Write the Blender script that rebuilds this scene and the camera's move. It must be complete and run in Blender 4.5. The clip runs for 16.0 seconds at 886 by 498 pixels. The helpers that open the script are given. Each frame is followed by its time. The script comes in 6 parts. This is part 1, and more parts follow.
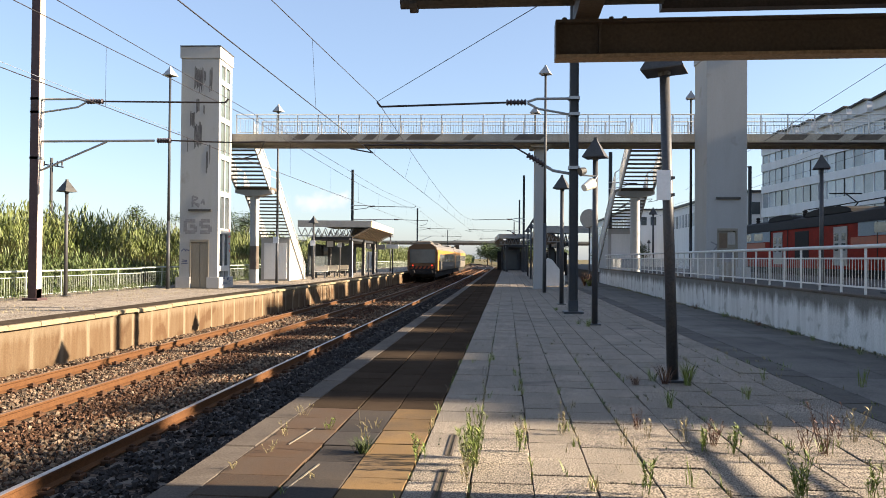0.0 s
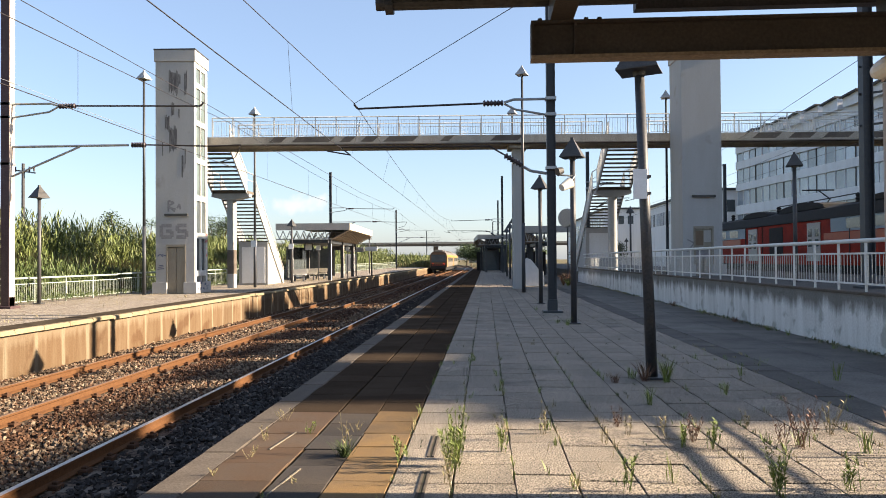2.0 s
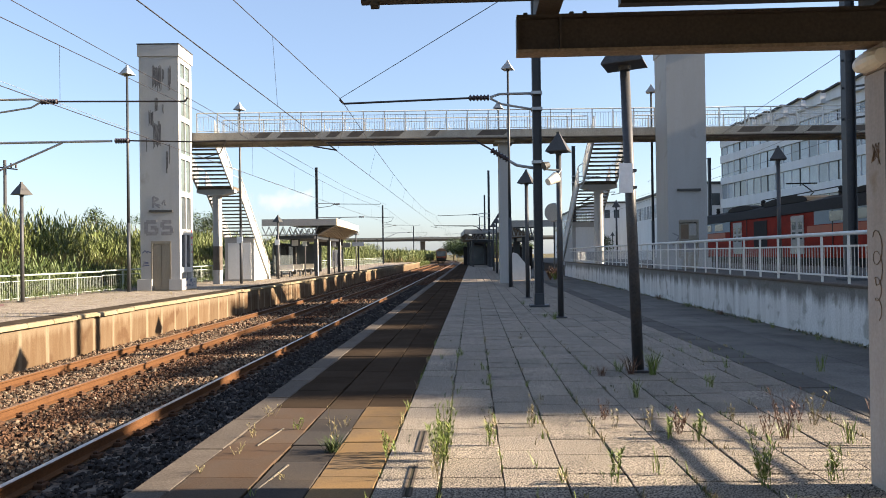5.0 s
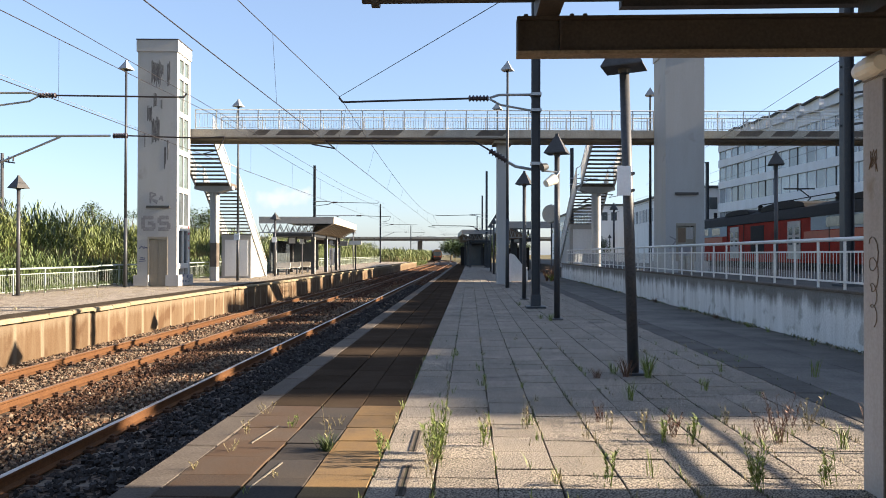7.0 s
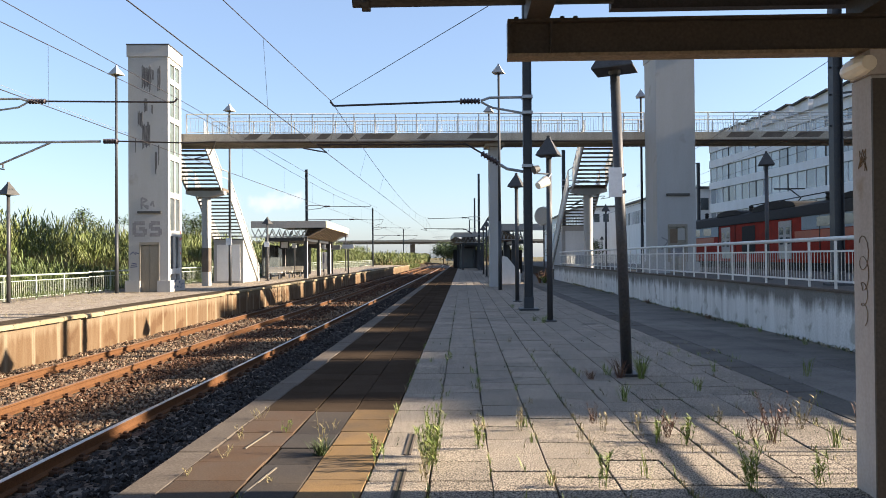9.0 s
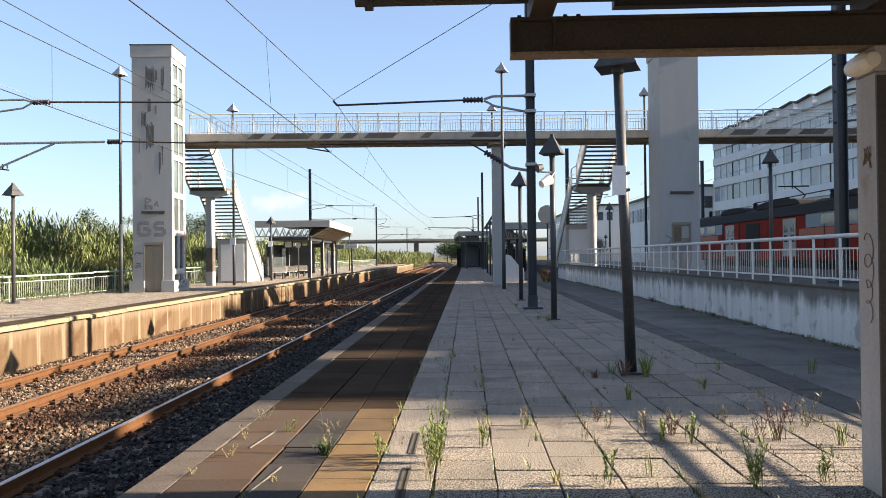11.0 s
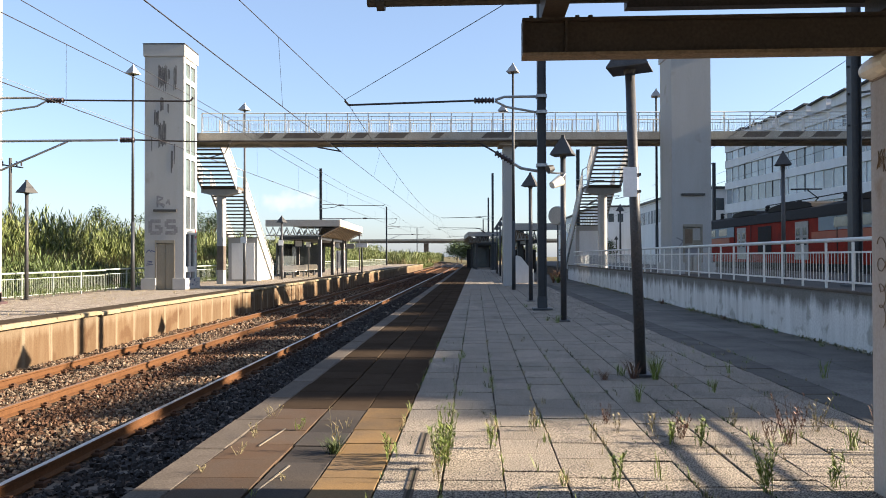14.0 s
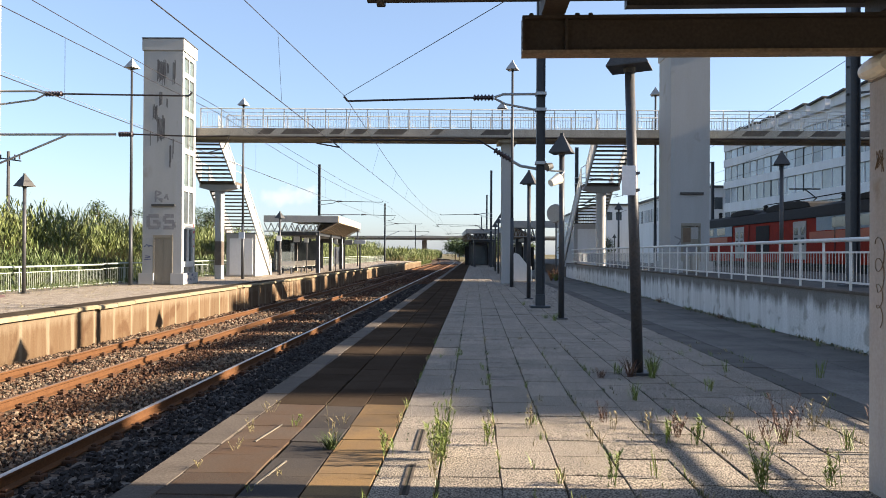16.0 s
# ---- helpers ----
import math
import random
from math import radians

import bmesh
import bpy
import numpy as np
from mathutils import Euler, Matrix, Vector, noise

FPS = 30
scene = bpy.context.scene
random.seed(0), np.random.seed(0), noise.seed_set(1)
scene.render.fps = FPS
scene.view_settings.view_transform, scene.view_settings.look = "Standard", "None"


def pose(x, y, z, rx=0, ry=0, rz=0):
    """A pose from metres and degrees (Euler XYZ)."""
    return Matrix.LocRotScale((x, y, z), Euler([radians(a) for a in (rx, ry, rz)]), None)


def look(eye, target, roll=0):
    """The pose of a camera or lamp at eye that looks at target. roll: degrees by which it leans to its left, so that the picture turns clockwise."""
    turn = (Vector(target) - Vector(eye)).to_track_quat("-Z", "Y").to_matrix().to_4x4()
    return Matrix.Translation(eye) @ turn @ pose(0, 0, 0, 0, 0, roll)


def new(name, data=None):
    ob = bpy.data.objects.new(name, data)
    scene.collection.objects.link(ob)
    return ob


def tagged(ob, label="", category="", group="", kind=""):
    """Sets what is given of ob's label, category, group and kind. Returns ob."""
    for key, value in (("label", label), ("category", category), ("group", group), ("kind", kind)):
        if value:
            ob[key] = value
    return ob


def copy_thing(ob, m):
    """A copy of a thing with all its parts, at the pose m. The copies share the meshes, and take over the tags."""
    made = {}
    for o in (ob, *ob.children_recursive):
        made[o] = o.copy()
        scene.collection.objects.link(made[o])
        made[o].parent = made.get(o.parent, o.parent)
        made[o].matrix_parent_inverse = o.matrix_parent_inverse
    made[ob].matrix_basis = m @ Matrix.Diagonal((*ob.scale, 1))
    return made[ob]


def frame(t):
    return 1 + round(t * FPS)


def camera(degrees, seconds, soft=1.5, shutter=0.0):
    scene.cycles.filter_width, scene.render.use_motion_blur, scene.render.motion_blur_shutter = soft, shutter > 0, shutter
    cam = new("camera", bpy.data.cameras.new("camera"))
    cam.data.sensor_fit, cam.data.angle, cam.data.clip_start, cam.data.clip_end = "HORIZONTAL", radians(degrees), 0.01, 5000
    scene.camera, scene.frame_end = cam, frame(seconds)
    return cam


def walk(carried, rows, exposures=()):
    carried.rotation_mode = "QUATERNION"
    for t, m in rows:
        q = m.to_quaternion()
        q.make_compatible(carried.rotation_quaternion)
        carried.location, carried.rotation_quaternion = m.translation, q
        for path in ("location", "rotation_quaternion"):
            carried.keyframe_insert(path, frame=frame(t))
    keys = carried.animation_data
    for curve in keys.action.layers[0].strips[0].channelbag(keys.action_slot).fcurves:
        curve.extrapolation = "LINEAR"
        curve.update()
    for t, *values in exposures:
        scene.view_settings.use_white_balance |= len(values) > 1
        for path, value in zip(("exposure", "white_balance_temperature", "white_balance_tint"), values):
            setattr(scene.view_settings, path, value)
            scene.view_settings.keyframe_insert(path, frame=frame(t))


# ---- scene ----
# World: x to the right, y along the tracks, z up; z = 0 is the top of the platform.
EYE = (0.0, 0.0, 1.45)
cam = camera(62.2, 16.0, soft=0.9)
walk(cam, [(t, pose(*EYE, a, b, c)) for t, a, b, c in (
    (0.0, 90.716, -0.445, 4.974), (0.5, 90.892, -0.203, 4.417), (1.0, 90.940, 0.088, 4.092),
    (1.5, 90.896, 0.145, 3.789), (2.0, 90.820, 0.402, 3.358), (2.5, 90.706, 0.313, 2.863),
    (3.0, 90.564, 0.241, 2.484), (3.5, 90.439, 0.398, 2.355), (4.0, 90.419, 1.058, 2.359),
    (6.5, 90.401, 0.010, 2.203), (7.0, 90.409, -0.105, 2.109), (7.5, 90.522, -0.194, 1.987),
    (8.0, 90.579, 0.184, 1.854), (8.5, 90.641, 0.459, 1.723), (9.0, 90.637, 0.429, 1.545),
    (11.5, 90.548, 0.640, 1.892), (12.0, 90.579, 0.309, 1.945), (12.5, 90.538, 0.217, 2.079),
    (13.0, 90.530, -0.001, 2.331), (13.5, 90.575, -0.240, 2.567), (14.0, 90.584, 0.165, 2.599),
    (14.5, 90.528, -0.023, 2.510), (15.0, 90.396, -0.158, 2.508), (15.5, 90.298, -0.190, 2.612),
    (16.0, 90.346, -0.289, 2.454))], exposures=[(0.0, 2.2, 6500, 10), (4.0, 2.2, 6480, 10), (6.5, 2.2, 6250, 10), (16.0, 2.2, 6250, 10)])

# ---- light ----
SUN_TAN = 0.385
world = bpy.data.worlds.new("sky")
scene.world = world
world.use_nodes = True
wn = world.node_tree.nodes
wl = world.node_tree.links
sky = wn.new("ShaderNodeTexSky")
sky.sky_type = "NISHITA"
sky.sun_disc = False
sky.sun_elevation = math.atan(SUN_TAN)
sky.sun_rotation = radians(90)
sky.air_density = 1.0
sky.dust_density = 1.0
sky.ozone_density = 2.0
wn["Background"].inputs[1].default_value = 0.048
haze = wn.new("ShaderNodeMix")
haze.data_type = "RGBA"
haze.inputs[0].default_value = 0.22
haze.inputs[7].default_value = (4.0, 4.85, 7.1, 1)
wl.new(sky.outputs[0], haze.inputs[6])
wl.new(haze.outputs[2], wn["Background"].inputs[0])
sun_data = bpy.data.lights.new("sun", "SUN")
sun_data.energy = 5.0
sun_data.angle = radians(0.5)
sun_data.color = (1.0, 0.84, 0.64)
sun = new("sun", sun_data)
sun.matrix_world = look((60, 0, 60 * SUN_TAN), (0, -1.5, 0))


# ---- materials ----
def mat(name, colour, rough=0.8, metal=0.0, second=None, scale=6.0, amount=0.5, fine=60.0, bump=0.2, grain=0.25,
        streak=False, random_tint=0.0, third=None, third_scale=1.3, third_at=0.62, glow=0.0, spec=0.4, run_off=None, rim=None, relief=0.01):
    """A surface with stains of a second colour, fine grain, relief, and optional vertical streaks."""
    m = bpy.data.materials.new(name)
    m.use_nodes = True
    n, l = m.node_tree.nodes, m.node_tree.links
    b = n["Principled BSDF"]
    b.inputs["Roughness"].default_value = rough
    b.inputs["Metallic"].default_value = metal
    b.inputs["Specular IOR Level"].default_value = spec if rough < 0.8 else min(spec, 0.12)
    co = n.new("ShaderNodeTexCoord")
    geo = n.new("ShaderNodeNewGeometry")
    mp = n.new("ShaderNodeMapping")
    l.new(geo.outputs["Position"], mp.inputs[0])
    if streak:
        mp.inputs["Scale"].default_value = (1, 1, 0.12)
    big = n.new("ShaderNodeTexNoise")
    big.inputs["Scale"].default_value = scale
    big.inputs["Detail"].default_value = 6
    big.inputs["Roughness"].default_value = 0.65
    l.new(mp.outputs[0], big.inputs["Vector"])
    ramp = n.new("ShaderNodeMapRange")
    ramp.inputs[1].default_value, ramp.inputs[2].default_value = 0.42, 0.68
    ramp.inputs[4].default_value = amount
    l.new(big.outputs[0], ramp.inputs[0])
    mix = n.new("ShaderNodeMix")
    mix.data_type = "RGBA"
    second = second or tuple(c * 0.6 for c in colour)
    mix.inputs[6].default_value = (*colour, 1)
    mix.inputs[7].default_value = (*second, 1)
    l.new(ramp.outputs[0], mix.inputs[0])
    out = mix.outputs[2]
    if third:
        bl = n.new("ShaderNodeTexNoise")
        bl.inputs["Scale"].default_value = third_scale
        bl.inputs["Detail"].default_value = 5
        l.new(geo.outputs["Position"], bl.inputs["Vector"])
        r3 = n.new("ShaderNodeMapRange")
        r3.inputs[1].default_value, r3.inputs[2].default_value = third_at, third_at + 0.07
        l.new(bl.outputs[0], r3.inputs[0])
        m3 = n.new("ShaderNodeMix")
        m3.data_type = "RGBA"
        m3.inputs[7].default_value = (*third, 1)
        l.new(r3.outputs[0], m3.inputs[0])
        l.new(out, m3.inputs[6])
        out = m3.outputs[2]
    if run_off:
        # dark run-off streaks that hang down from a wall's top
        z_top, depth, dark = run_off
        sep = n.new("ShaderNodeSeparateXYZ")
        l.new(geo.outputs["Position"], sep.inputs[0])
        zr = n.new("ShaderNodeMapRange")
        zr.inputs[1].default_value, zr.inputs[2].default_value = z_top - depth, z_top
        l.new(sep.outputs[2], zr.inputs[0])
        ad = n.new("ShaderNodeMath")
        l.new(zr.outputs[0], ad.inputs[0])
        l.new(big.outputs[0], ad.inputs[1])
        r5 = n.new("ShaderNodeMapRange")
        r5.inputs[1].default_value, r5.inputs[2].default_value = 0.98, 1.28
        r5.inputs[4].default_value = 0.85
        l.new(ad.outputs[0], r5.inputs[0])
        m5 = n.new("ShaderNodeMix")
        m5.data_type = "RGBA"
        m5.inputs[7].default_value = (*dark, 1)
        l.new(r5.outputs[0], m5.inputs[0])
        l.new(out, m5.inputs[6])
        out = m5.outputs[2]
    if rim:
        # a pale lime wash that creeps in from the two upright edges of each panel
        half, pale = rim
        so = n.new("ShaderNodeSeparateXYZ")
        l.new(co.outputs["Object"], so.inputs[0])
        ab = n.new("ShaderNodeMath")
        ab.operation = "ABSOLUTE"
        l.new(so.outputs[1], ab.inputs[0])
        ed = n.new("ShaderNodeMapRange")
        ed.inputs[1].default_value, ed.inputs[2].default_value = half - 0.2, half
        l.new(ab.outputs[0], ed.inputs[0])
        am = n.new("ShaderNodeMath")
        l.new(ed.outputs[0], am.inputs[0])
        l.new(big.outputs[0], am.inputs[1])
        r6 = n.new("ShaderNodeMapRange")
        r6.inputs[1].default_value, r6.inputs[2].default_value, r6.inputs[4].default_value = 1.0, 1.4, 0.85
        l.new(am.outputs[0], r6.inputs[0])
        m6 = n.new("ShaderNodeMix")
        m6.data_type = "RGBA"
        m6.inputs[7].default_value = (*pale, 1)
        l.new(r6.outputs[0], m6.inputs[0])
        l.new(out, m6.inputs[6])
        out = m6.outputs[2]
    small = n.new("ShaderNodeTexNoise")
    small.inputs["Scale"].default_value = fine
    small.inputs["Detail"].default_value = 3
    l.new(geo.outputs["Position"], small.inputs["Vector"])
    sr = n.new("ShaderNodeMapRange")
    sr.inputs[1].default_value, sr.inputs[2].default_value = (0.3, 0.7) if grain < 0.4 else (0.38, 0.62)
    sr.inputs[3].default_value, sr.inputs[4].default_value = 1 - grain, 1 + grain
    l.new(small.outputs[0], sr.inputs[0])
    mul = n.new("ShaderNodeMix")
    mul.data_type, mul.blend_type = "RGBA", "MULTIPLY"
    mul.inputs[0].default_value = 1
    l.new(out, mul.inputs[6])
    l.new(sr.outputs[0], mul.inputs[7])
    out = mul.outputs[2]
    if random_tint:
        info = n.new("ShaderNodeObjectInfo")
        add = n.new("ShaderNodeMath")
        add.inputs[1].default_value = 0
        l.new(info.outputs["Random"], add.inputs[0])
        l.new(geo.outputs["Random Per Island"], add.inputs[1])
        fr = n.new("ShaderNodeMath")
        fr.operation = "FRACT"
        l.new(add.outputs[0], fr.inputs[0])
        rr = n.new("ShaderNodeMapRange")
        rr.inputs[3].default_value, rr.inputs[4].default_value = 1 - random_tint, 1 + random_tint
        l.new(fr.outputs[0], rr.inputs[0])
        m4 = n.new("ShaderNodeMix")
        m4.data_type, m4.blend_type = "RGBA", "MULTIPLY"
        m4.inputs[0].default_value = 1
        l.new(out, m4.inputs[6])
        l.new(rr.outputs[0], m4.inputs[7])
        out = m4.outputs[2]
    l.new(out, b.inputs["Base Color"])
    if bump:
        bp = n.new("ShaderNodeBump")
        bp.inputs["Strength"].default_value = bump
        bp.inputs["Distance"].default_value = relief
        l.new(small.outputs[0], bp.inputs["Height"])
        l.new(bp.outputs[0], b.inputs["Normal"])
    if glow:
        b.inputs["Emission Color"].default_value = (*colour, 1)
        b.inputs["Emission Strength"].default_value = glow
    return m


